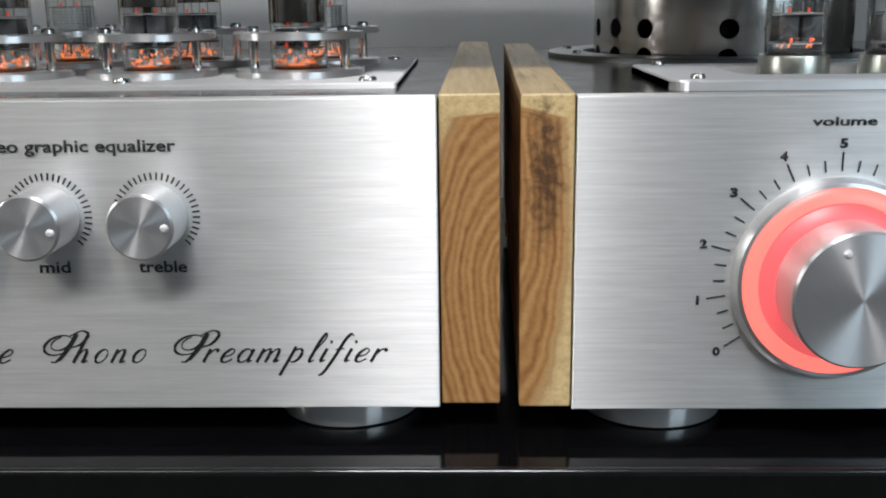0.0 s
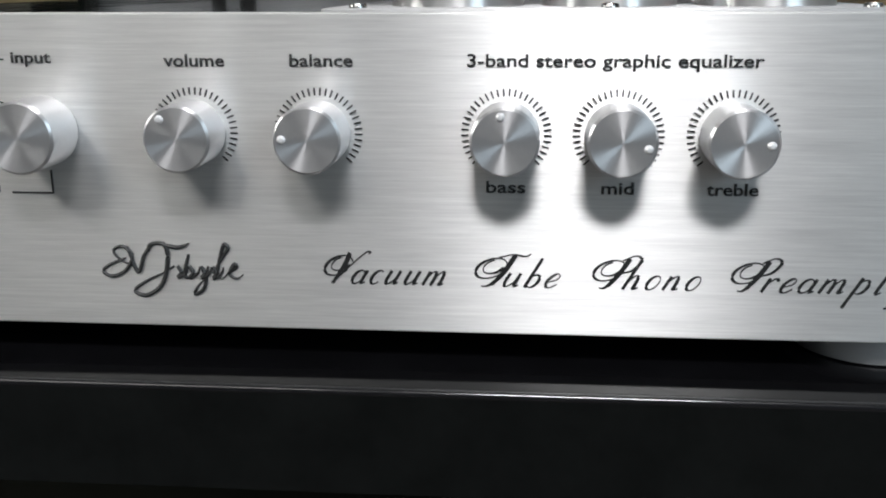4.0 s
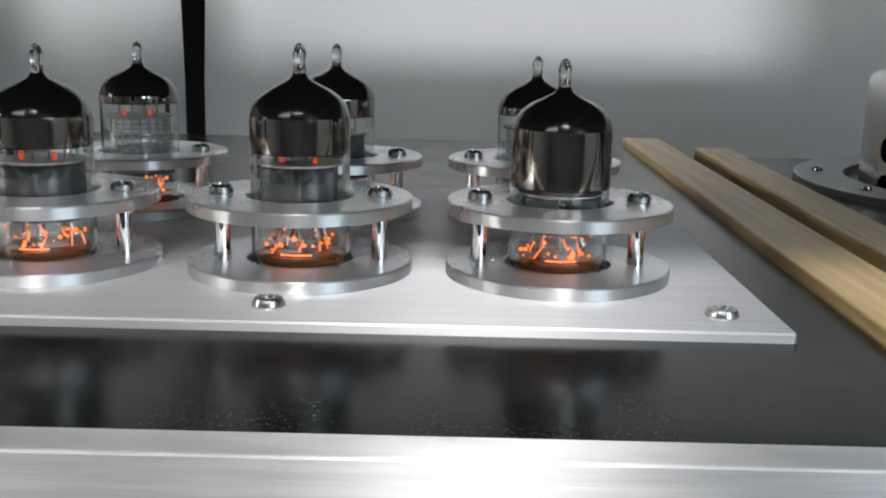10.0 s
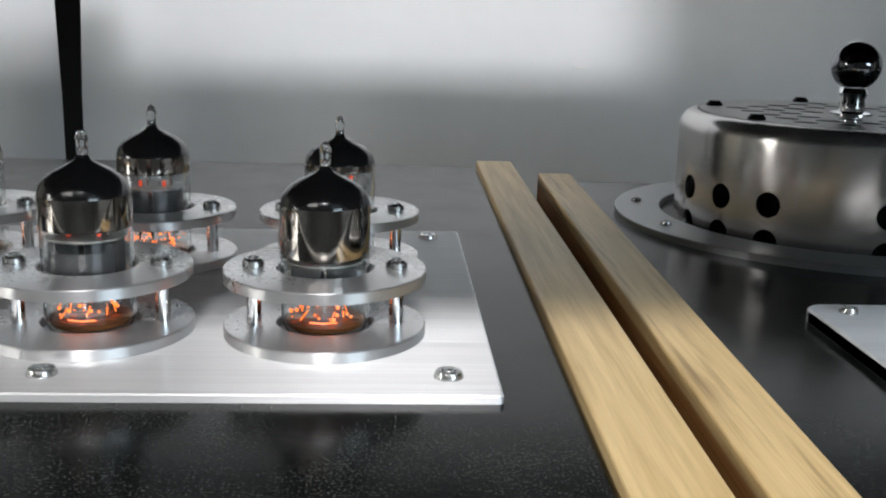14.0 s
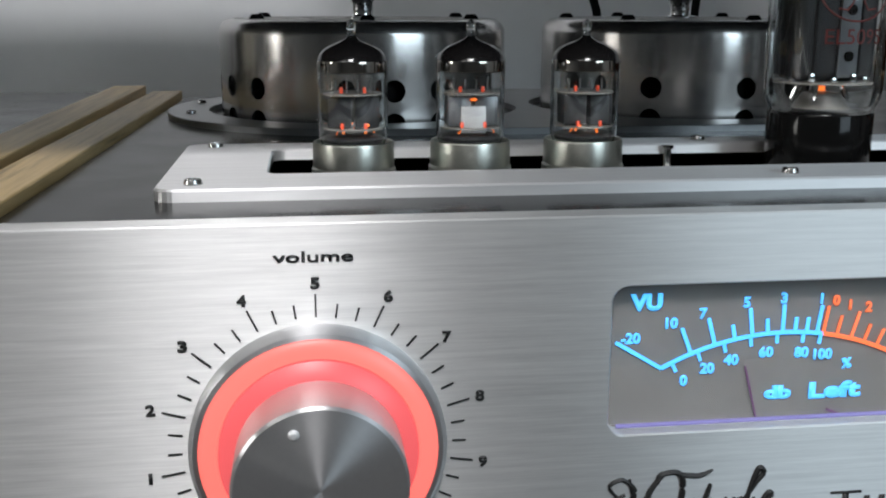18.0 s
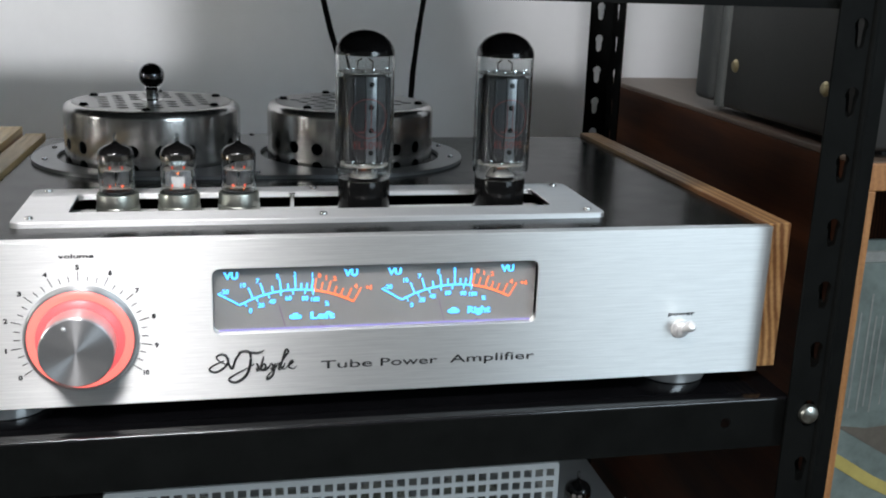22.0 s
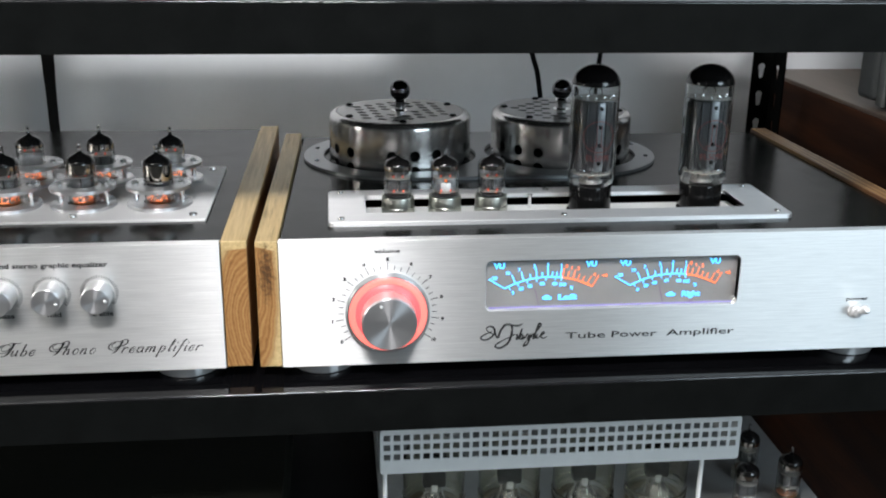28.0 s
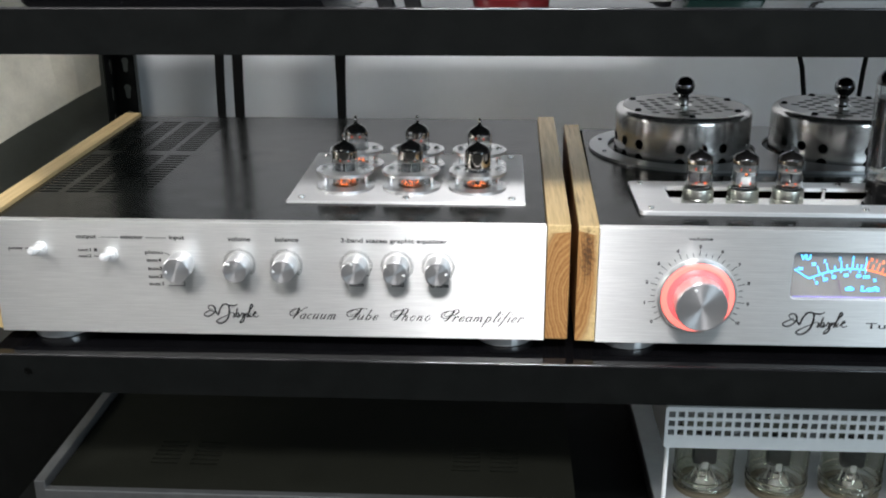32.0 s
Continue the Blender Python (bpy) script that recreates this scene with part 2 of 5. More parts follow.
FACE = brushed("brushed_aluminium", (0.84, 0.84, 0.83), 0.42, (26, 60, 900), 1.0, "", 0.36, 0.13)
PLATE = brushed("brushed_plate", (0.80, 0.80, 0.80), 0.42, (8, 1200, 60), 0.95, "", 0.36)
TURNED = brushed("turned_aluminium", (0.76, 0.76, 0.77), 0.32, (900, 900, 900), 0.9, "Y", 0.20)
DISC = brushed("turned_disc", (0.62, 0.62, 0.62), 0.28, (900, 900, 900), 0.85, "Z", 0.22)
STEEL = brushed("drawn_steel", (0.53, 0.515, 0.50), 0.20, (80, 80, 2), 0.6, "Z", 0.12, 0.14)
FLANGE = simple("grey_flange", (0.27, 0.28, 0.285), 0.36, 0.85, 0.12, 80)
LID = simple("polished_lid", (0.29, 0.29, 0.285), 0.33, 1.0, 0.15, 90)
CHROME = simple("chrome", (0.78, 0.78, 0.78), 0.07, 1.0, 0.05, 40)
DARKCHROME = simple("black_chrome", (0.17, 0.17, 0.18), 0.08, 1.0, 0.1, 40)
SCREWSTEEL = simple("plated_screw", (0.50, 0.50, 0.49), 0.26, 1.0, 0.1, 200)
ZINC = simple("zinc_plated", (0.50, 0.51, 0.46), 0.32, 1.0, 0.15, 200)
GETTER = simple("getter_mirror", (0.40, 0.37, 0.34), 0.07, 1.0, 0.25, 120)
GETTERBLACK = simple("getter_black", (0.012, 0.011, 0.011), 0.12, 0.0, 0.3, 120)
LACQUER = flaked("black_lacquer_top")
SHELFEDGE = simple("black_enamel_edge", (0.008, 0.008, 0.009), 0.15, 0.0, 0.3, 60, coat=0.3)
SHELFBLACK = simple("black_enamel_shelf", (0.003, 0.003, 0.0035), 0.08, 0.0, 0.35, 25, bump=0.01, spec=0.22)
RACKBLACK = simple("black_enamel_rack", (0.0055, 0.006, 0.0058), 0.5, 0.0, 0.3, 40, bump=0.08, spec=0.03)
BAKELITE = simple("black_bakelite", (0.005, 0.005, 0.005), 0.10, 0.0, 0.2, 60, spec=0.14)
PRINT = simple("black_print", (0.012, 0.012, 0.012), 0.5)
ANODE = simple("grey_anode", (0.022, 0.022, 0.023), 0.45, 0.15, 0.3, 160, spec=0.2)
ANODEBRIGHT = simple("bright_anode", (0.34, 0.34, 0.34), 0.3, 0.9, 0.2, 160)
SHIELDGREY = simple("grey_anode_strip", (0.13, 0.135, 0.14), 0.35, 0.6, 0.2, 150)
SHIELD = simple("grey_shield_plate", (0.34, 0.33, 0.32), 0.45, 0.3, 0.1, 150)
MICA = simple("mica", (0.15, 0.14, 0.125), 0.4, 0.0, 0.15, 200)
TUBEGLASS = glass("tube_glass")
# amber foot, with the heater's reflected glow put into its coppery colour
AMBERGLOW = simple("amber_glow_foot", (0.30, 0.11, 0.035), 0.14, 0.6, 0.35, 260)
OLDGLASS = glass("old_tube_glass", (0.94, 0.94, 0.86), 0.01)
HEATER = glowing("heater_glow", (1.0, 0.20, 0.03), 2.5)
HEATERDIM = glowing("heater_glow_red", (1.0, 0.10, 0.03), 0.5)
REDRING = glowing("red_lit_acrylic", (1.0, 0.175, 0.145), 2.2)
# emission stands in for the red ring's reflection on the collar
COLLARGLOW = glowing("pink_collar_reflection", (1.0, 0.14, 0.15), 1.25)
CYAN = glowing("display_cyan", (0.085, 0.48, 1.0), 2.8)
ORANGE = glowing("display_orange", (1.0, 0.19, 0.065), 1.9)
REDPRINT = simple("red_print", (0.17, 0.035, 0.03), 0.5, 0.0, 0.4, 500)
DISPLAY = simple("display_panel", (0.165, 0.155, 0.148), 0.35, 0.0, 0.12, 20)
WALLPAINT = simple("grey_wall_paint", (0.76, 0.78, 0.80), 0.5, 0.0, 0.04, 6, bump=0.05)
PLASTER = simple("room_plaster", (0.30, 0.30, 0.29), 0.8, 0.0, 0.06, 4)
FLOORWOOD = simple("dark_floor", (0.08, 0.06, 0.045), 0.4, 0.0, 0.2, 5)
WHITEPAINT = simple("white_powder_coat", (0.84, 0.85, 0.84), 0.4, 0.0, 0.05, 60, bump=0.06)
GREYCASE = simple("grey_case_paint", (0.034, 0.034, 0.032), 0.42, 0.2, 0.15, 30, bump=0.1)
CLOTH = simple("cream_cloth", (0.74, 0.72, 0.64), 0.9, 0.0, 0.12, 45, bump=0.3)
RUBBER = simple("rubber", (0.02, 0.02, 0.02), 0.7)
WEBBING = simple("black_webbing", (0.006, 0.006, 0.006), 0.8, 0.0, 0.2, 300, spec=0.08)
WOODA = sawn_wood("yellow_wood", (0.0235, 0.050), 0.0295, None, 0.42)
WOODB = sawn_wood("yellow_wood_streaked", (0.0225, 0.085), 0.0165, (0.0325, 0.0880), 0.2)
WOODC = wood("striped_wood", (0.55, 0.33, 0.14), (0.17, 0.075, 0.03), (0.05, 0, 0.09))
UNITPAINT = simple("dark_unit_paint", (0.009, 0.0095, 0.007), 0.62, 0.0, 0.2, 40, bump=0.1, spec=0.07)
CABTOP = wood("worn_cabinet_top", (0.15, 0.11, 0.08), (0.09, 0.065, 0.047), (0.3, 0, 0.1))
EDGING = wood("orange_edging", (0.40, 0.195, 0.075), (0.31, 0.145, 0.055), (0.3, 0, 0.1))
CABINET = wood("brown_cabinet_wood", (0.085, 0.030, 0.013), (0.028, 0.010, 0.005), (0.3, 0, 0.1))
CABINET.node_tree.nodes["Principled BSDF"].inputs["Specular IOR Level"].default_value = 0.12


# ---------------------------------------------------------------- mesh tools
def thing(name, label, category, at=(0, 0, 0), group="", kind="", turn=0.0):
    ob = new(name)
    ob.empty_display_size = 0.02
    ob.matrix_world = pose(*at, 0, 0, turn)
    return tagged(ob, label, category, group, kind)


def part(name, bm, material, parent=None, label="", smooth=True, grain=None, at=None):
    """Links a bmesh as one mesh object under a thing or a part. grain: the two axes of its grain map."""
    if grain:
        a, b = ("xyz".index(c) for c in grain)
        layer = bm.loops.layers.uv.new("grain")
        for f in bm.faces:
            for lp in f.loops:
                lp[layer].uv = (lp.vert.co[a] * 10, lp.vert.co[b] * 10)
    bmesh.ops.recalc_face_normals(bm, faces=bm.faces)
    me = bpy.data.meshes.new(name)
    if smooth:
        for f in bm.faces:
            f.smooth = True
        for e in bm.edges:
            if len(e.link_faces) == 2 and e.calc_face_angle(0) > 0.6:
                e.smooth = False
    bm.to_mesh(me)
    bm.free()
    me.materials.append(material)
    ob = new(name, me)
    if parent:
        ob.parent = parent
    if at is not None:
        ob.matrix_basis = at if isinstance(at, Matrix) else pose(*at)
    if label:
        ob["label"] = label
    return ob


def box(x0, x1, y0, y1, z0, z1, bevel=0.0, bm=None, seg=2):
    own = bmesh.new()
    bmesh.ops.create_cube(own, size=1, matrix=Matrix.Translation(((x0 + x1) / 2, (y0 + y1) / 2, (z0 + z1) / 2)) @ Matrix.Diagonal((x1 - x0, y1 - y0, z1 - z0, 1)))
    if bevel:
        bmesh.ops.bevel(own, geom=own.edges[:], offset=bevel, segments=seg, affect="EDGES", profile=0.5)
    return merged(bm, own)


def merged(bm, own):
    if bm is None:
        return own
    me = bpy.data.meshes.new("scratch")
    own.to_mesh(me)
    own.free()
    bm.from_mesh(me)
    bpy.data.meshes.remove(me)
    return bm


def lathe(profile, steps=40, m=None, bm=None):
    """Turns a profile of (radius, height) round z; m places it."""
    own = bmesh.new()
    rings = []
    for r, z in profile:
        if r < 1e-6:
            rings.append([own.verts.new((0, 0, z))])
        else:
            rings.append([own.verts.new((r * math.cos(2 * math.pi * k / steps), r * math.sin(2 * math.pi * k / steps), z)) for k in range(steps)])
    for a, b in zip(rings, rings[1:]):
        for k in range(steps):
            j = (k + 1) % steps
            if len(a) == 1 and len(b) == 1:
                continue
            if len(a) == 1:
                own.faces.new((a[0], b[j], b[k]))
            elif len(b) == 1:
                own.faces.new((a[k], a[j], b[0]))
            else:
                own.faces.new((a[k], a[j], b[j], b[k]))
    if m is not None:
        bmesh.ops.transform(own, matrix=m, verts=own.verts)
    return merged(bm, own)


FRONT = pose(0, 0, 0, 90, 0, 0)  # turns +z to -y: for knobs that stand out of a front


def round_rect(x0, x1, y0, y1, r, steps=6):
    pts = []
    for cx, cy, a0 in ((x1 - r, y1 - r, 0), (x0 + r, y1 - r, 90), (x0 + r, y0 + r, 180), (x1 - r, y0 + r, 270)):
        pts += [(cx + r * math.cos(radians(a0 + 90 * k / steps)), cy + r * math.sin(radians(a0 + 90 * k / steps))) for k in range(steps + 1)]
    return pts


def ring_pts(cx, cy, r, steps=24):
    return [(cx + r * math.cos(2 * math.pi * k / steps), cy + r * math.sin(2 * math.pi * k / steps)) for k in range(steps)]


def sheet(outer, holes, z0, z1, m=None, bm=None, bevel=0.0):
    """A flat plate in x, y with openings, from z0 to z1."""
    own = bmesh.new()
    edges = []
    for loop in (outer, *holes):
        vs = [own.verts.new((x, y, z1)) for x, y in loop]
        edges += [own.edges.new((vs[k], vs[(k + 1) % len(vs)])) for k in range(len(vs))]
    bmesh.ops.triangle_fill(own, use_beauty=True, use_dissolve=False, edges=edges, normal=(0, 0, 1))
    out = bmesh.ops.extrude_face_region(own, geom=own.faces[:])
    bmesh.ops.translate(own, vec=(0, 0, z0 - z1), verts=[v for v in out["geom"] if isinstance(v, bmesh.types.BMVert)])
    if bevel:
        sharp = [e for e in own.edges if len(e.link_faces) == 2 and e.calc_face_angle(0) > 1.0 and abs(e.verts[0].co.z - e.verts[1].co.z) < 1e-6 and e.verts[0].co.z > (z0 + z1) / 2]
        bmesh.ops.recalc_face_normals(own, faces=own.faces)
        bmesh.ops.bevel(own, geom=sharp, offset=bevel, segments=1, affect="EDGES")
    if m is not None:
        bmesh.ops.transform(own, matrix=m, verts=own.verts)
    return merged(bm, own)


def tube_line(points, r, steps=8, bm=None, flat=1.0):
    """A round or flattened bar along a line of points."""
    own = bmesh.new()
    pts = [Vector(p) for p in points]
    rings = []
    for k, p in enumerate(pts):
        way = (pts[min(k + 1, len(pts) - 1)] - pts[max(k - 1, 0)]).normalized()
        side = way.cross(Vector((0, 0, 1)))
        side = side.normalized() if side.length > 1e-4 else Vector((1, 0, 0))
        up = side.cross(way)
        rr = r[k] if isinstance(r, (list, tuple)) else r
        rings.append([own.verts.new(p + rr * (math.cos(a) * side + flat * math.sin(a) * up)) for a in (2 * math.pi * j / steps for j in range(steps))])
    for a, b in zip(rings, rings[1:]):
        for j in range(steps):
            own.faces.new((a[j], a[(j + 1) % steps], b[(j + 1) % steps], b[j]))
    own.faces.new(rings[0][::-1])
    own.faces.new(rings[-1])
    return merged(bm, own)


def lettering(name, body, size, m, material, parent, label="", align="LEFT", shear=0.0, offset=0.0, spacing=1.0, width=0.0, lift=0.0003):
    """Raised print. m places its baseline start; width stretches it to that length."""
    cu = bpy.data.curves.new("scratch_text", "FONT")
    cu.body, cu.size, cu.align_x, cu.shear, cu.offset, cu.space_character = body, size, "LEFT", shear, offset, spacing
    cu.resolution_u = 3
    scratch = bpy.data.objects.new("scratch_text", cu)
    me = bpy.data.meshes.new_from_object(scratch)
    bm = bmesh.new()
    bm.from_mesh(me)
    bpy.data.objects.remove(scratch)
    bpy.data.curves.remove(cu)
    bpy.data.meshes.remove(me)
    xs = [v.co.x for v in bm.verts]
    lo, hi = min(xs), max(xs)
    k = width / (hi - lo) if width else 1.0
    shift = {"LEFT": -lo, "CENTER": -(lo + hi) / 2, "RIGHT": -hi}[align]
    for v in bm.verts:
        v.co.x = (v.co.x + shift) * k
    out = bmesh.ops.extrude_face_region(bm, geom=bm.faces[:])
    bmesh.ops.translate(bm, vec=(0, 0, lift), verts=[v for v in out["geom"] if isinstance(v, bmesh.types.BMVert)])
    bmesh.ops.transform(bm, matrix=m, verts=bm.verts)
    return part(name, bm, material, parent, label, smooth=False)


def on_front(x, z, y=0.0):
    """The pose of print on a front that looks to -y."""
    return pose(x, y, z, 90, 0, 0)


def bars(name, rects, y, material, parent, label="", deep=0.0003):
    """Flat printed strokes on a front: (x0, z0, x1, z1, width)."""
    bm = bmesh.new()
    for x0, z0, x1, z1, w in rects:
        d = Vector((x1 - x0, z1 - z0))
        s = Vector((-d.y, d.x)).normalized() * (w / 2)
        low = [bm.verts.new((px + s.x * q, y, pz + s.y * q)) for px, pz, q in ((x0, z0, 1), (x0, z0, -1), (x1, z1, -1), (x1, z1, 1))]
        top = [bm.verts.new((v.co.x, y - deep, v.co.z)) for v in low]
        bm.faces.new(top)
        for k in range(4):
            bm.faces.new((low[k], low[(k + 1) % 4], top[(k + 1) % 4], top[k]))
    return part(name, bm, material, parent, label, smooth=False)


# ---------------------------------------------------------------- the room
def wall(name, x0, x1, y0, y1, z0, z1, material, label, category="wall"):
    return tagged(part(name, box(x0, x1, y0, y1, z0, z1), material, None, smooth=False), label, category, kind="structure")


WALL_Y = 0.62
wall("wall_back", -2.3, 2.3, WALL_Y, WALL_Y + 0.1, -1.1, 1.5, WALLPAINT, "pale grey painted wall behind the rack")
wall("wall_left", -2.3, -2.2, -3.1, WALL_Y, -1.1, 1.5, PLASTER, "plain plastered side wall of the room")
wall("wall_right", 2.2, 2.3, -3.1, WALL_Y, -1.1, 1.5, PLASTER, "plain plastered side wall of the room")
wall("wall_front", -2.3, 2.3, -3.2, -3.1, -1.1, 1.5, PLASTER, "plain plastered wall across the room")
wall("floor", -2.3, 2.3, -3.1, WALL_Y, -1.2, -1.1, FLOORWOOD, "dark wooden floor", "floor")
wall("ceiling", -2.3, 2.3, -3.1, WALL_Y, 1.5, 1.6, PLASTER, "plain plastered ceiling", "ceiling")

# ---------------------------------------------------------------- the rack
LIP_Y = -0.022


def shelf(name, z, label, x0=-0.53, x1=0.556, finish=None):
    ob = thing(name, label, "shelf", (0, 0, z))
    part("shelf_board", box(x0, x1, LIP_Y + 0.0015, 0.415, -0.0015, 0.0, 0.0004), finish or SHELFBLACK, ob)
    lip = part("front_lip", sheet(round_rect(x0, x1, -0.034, -0.0013, 0.0004, 2), [ring_pts(0.512, -0.0155, 0.0036), ring_pts(-0.425, -0.0155, 0.0036)], 0, 0.0015,
                                  pose(0, LIP_Y + 0.0015, 0, 90, 0, 0)), RACKBLACK, ob)
    part("folded_edge", tube_line([(x0, LIP_Y + 0.0015, -0.0012), (x1, LIP_Y + 0.0015, -0.0012)], 0.0016, 16), SHELFEDGE, ob)
    part("lip_return", box(x0, x1, LIP_Y + 0.0016, LIP_Y + 0.014, -0.034, -0.0325), RACKBLACK, ob)
    return ob


shelf("middle_shelf", 0.0018, "glossy black steel shelf that carries both amplifiers")
shelf("upper_shelf", 0.2812, "black steel shelf above the amplifiers")
shelf("lower_shelf", -0.232, "black steel shelf under the amplifiers", finish=RACKBLACK)


def upright(name, x, y, inward, front, z0=-1.1, z1=0.9):
    """A slotted angle upright: a front strip with keyhole slots, and a side strip."""
    ob = thing(name, "black slotted steel angle upright of the rack", "rack upright", (x, y, 0), "rack uprights")
    w = 0.0235 if front > 0 else 0.026
    hole_x = 0.0088 if front > 0 else w * 0.55

    def keyhole(cx, cz):
        pts = []
        for k in range(9):
            a = radians(-40 + 260 * k / 8)
            pts.append((cx + 0.0046 * math.cos(a), cz + 0.0046 + 0.0046 * math.sin(a)))
        for k in range(7):
            a = radians(180 + 180 * k / 6)
            pts.append((cx + 0.003 * math.cos(a), cz - 0.006 + 0.003 * math.sin(a)))
        return pts

    zs = [-0.5265 + 0.040 * k for k in range(30)] if front > 0 else [-0.55 + 0.0335 * k for k in range(36)]
    holes = [keyhole(hole_x, z) for z in zs]
    fl = sheet([(0, z0), (w, z0), (w, z1), (0, z1)], holes, -0.0009, 0.0009, pose(0, 0, 0, 90, 0, 0) @ Matrix.Diagonal((inward, 1, 1, 1)))
    part("front_strip", fl, RACKBLACK, ob)
    holes = [keyhole(w * 0.55, z) for z in zs]
    m = pose(0.0, 0, 0, 90, 0, 90) @ Matrix.Diagonal((front, 1, 1, 1))
    part("side_strip", sheet([(0.001, z0), (w + 0.008, z0), (w + 0.008, z1), (0.001, z1)], holes, -0.0009, 0.0009, m), RACKBLACK, ob)
    if front > 0:
        part("rolled_fold", tube_line([(0, -0.001, z0), (0, -0.001, z1)], 0.0024, 10), RACKBLACK, ob)
        a, b = sorted((-0.0005 * inward, -0.0150 * inward))
        part("outer_strip", box(a, b, 0.003, 0.0046, z0, z1, 0.0006), RACKBLACK, ob)
    return ob


upright("front_upright", 0.5735, -0.0285, -1, 1)
upright("back_upright", 0.612, 0.49, -1, -1)
upright("back_upright", -0.520, 0.49, 1, -1)
upright("front_upright", -0.546, -0.0285, 1, 1)
bolt = thing("rack_bolt", "zinc-plated dome-headed bolt in the black upright", "bolt", (0.5645, -0.0302, -0.0065))
part("head", lathe([(0, 0.0042), (0.003, 0.004), (0.0056, 0.0026), (0.0066, 0.0006), (0.0066, -0.001), (0, -0.001)], 24, FRONT), ZINC, bolt)

# ---------------------------------------------------------------- vacuum tubes
GLASS_TOP = [(1.0, 0.62), (0.99, 0.68), (0.93, 0.727), (0.80, 0.765), (0.6, 0.797), (0.38, 0.82), (0.2, 0.84), (0.125, 0.87), (0.12, 0.92), (0.14, 0.95), (0.09, 0.985), (0, 1.0)]


def bell(outer, t, stop):
    """A blown glass bulb with a wall of its own thickness, open below: outer is its profile from the bottom edge up to the tip."""
    inner = [(x - t, z - (t if k > len(outer) * 0.3 else 0.0)) for k, (x, z) in enumerate(outer) if x > stop]
    return lathe([(0, inner[-1][1])] + inner[::-1] + outer, 44)


def small_tube(at, h, r, getter_low, mesh_anode=False, group="", label="", box_anode=False, lo=0.21, hi=0.47, lit=True):
    """A miniature valve: glass with pip, getter mirror, micas, anode and lit heater."""
    ob = thing("vacuum_tube", label, "vacuum tube", at, group)
    outer = [(r * 0.92, 0.0012), (r, 0.004)] + [(r * a, h * b) for a, b in GLASS_TOP]
    g = part("glass_envelope", bell(outer, 0.0005, r * 0.3), TUBEGLASS, ob)
    g.visible_shadow = False
    g0 = g1 = -0.00007
    prof = [(r - g0, h * getter_low), (r - g0, h * 0.655 - g1)] + [(r * a - g0, h * b - g1) for a, b in GLASS_TOP[1:6]] + [(r * 0.2 - g0, h * 0.84 - g1), (r * 0.13 - g0, h * 0.862)]
    back = [(max(x - 0.0003, 0.0), z - 0.0003) for x, z in reversed(prof)]
    part("getter_mirror", lathe(prof[:3] + back[-3:] + prof[:1], 36), GETTER, ob, "mirror-like getter band")
    part("getter_dome", lathe(prof[2:] + back[:-2] + prof[2:3], 36), GETTERBLACK, ob, "black getter dome")
    part("foot", lathe([(0, 0.0018), (r * 0.86, 0.0020), (r * 0.90, 0.0032), (r * 0.8, 0.0038), (0, 0.0034)], 30), AMBERGLOW if lo > 0.2 else ANODE, ob)
    for z in (h * lo, h * hi):
        part("mica_disc", lathe([(0, z), (r * 0.86, z), (r * 0.86, z + 0.0005), (0, z + 0.0005)], 20), MICA, ob)
    if mesh_anode:
        bm = bmesh.new()
        ra = r * 0.74
        for j in range(12):
            z = h * (lo + 0.01 + (hi - lo - 0.02) * j / 11)
            lathe([(ra, z), (ra + 0.0003, z), (ra + 0.0003, z + 0.0003), (ra, z + 0.0003), (ra, z)], 20, None, bm)
        for j in range(20):
            a = 2 * math.pi * j / 20
            tube_line([(ra * math.cos(a), ra * math.sin(a), h * lo), (ra * math.cos(a), ra * math.sin(a), h * hi)], 0.00022, 4, bm)
        part("anode_mesh", bm, ANODEBRIGHT, ob, "bright wire mesh anode")
    else:
        bm = box(-r * 0.72, -r * 0.05, -r * 0.5, r * 0.5, h * (lo + 0.02), h * (hi - 0.01), 0.0006)
        box(r * 0.05, r * 0.72, -r * 0.5, r * 0.5, h * (lo + 0.02), h * (hi - 0.01), 0.0006, bm)
        part("anode", bm, SHIELDGREY if box_anode else ANODE, ob)
    if box_anode:
        part("anode_shield", box(-r * 0.36, r * 0.36, -r * 0.62, -r * 0.56, h * (lo - 0.03), h * (hi - 0.09), 0.0002), SHIELD, ob, "pale square shield plate")
    bm = bmesh.new()
    for j in range(4):
        x = r * (-0.5 + 0.33 * j)
        tube_line([(x, -0.001, h * hi), (x, -0.001, h * (hi + 0.11))], 0.0003, 5, bm)
    part("support_rods", bm, ANODEBRIGHT, ob)
    bm = bmesh.new()
    for j in range(7):
        a = 2 * math.pi * (j + 0.3) / 7
        x, y = r * 0.58 * math.cos(a), r * 0.58 * math.sin(a)
        tube_line([(x, y, 0.006), (x * 0.9, y * 0.9, max(0.0065, h * lo * 0.6)), (x * 0.75, y * 0.75, max(0.0068, h * lo))], 0.00035, 5, bm)
    part("lead_wires", bm, CHROME, ob)
    bm = bmesh.new()
    spot = random.Random(int(at[0] * 9000) + int(at[1] * 7000))
    # scattered glowing specks stand in for the heater's glints in the foot
    glints = 26 if lo > 0.2 else 7
    for j in range(glints):
        a = 2 * math.pi * (j + spot.uniform(-0.4, 0.4)) / glints
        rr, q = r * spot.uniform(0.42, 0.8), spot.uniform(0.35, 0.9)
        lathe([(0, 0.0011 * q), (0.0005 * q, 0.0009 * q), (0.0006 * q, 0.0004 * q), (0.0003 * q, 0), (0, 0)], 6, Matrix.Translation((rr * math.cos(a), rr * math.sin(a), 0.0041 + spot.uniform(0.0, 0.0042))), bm)
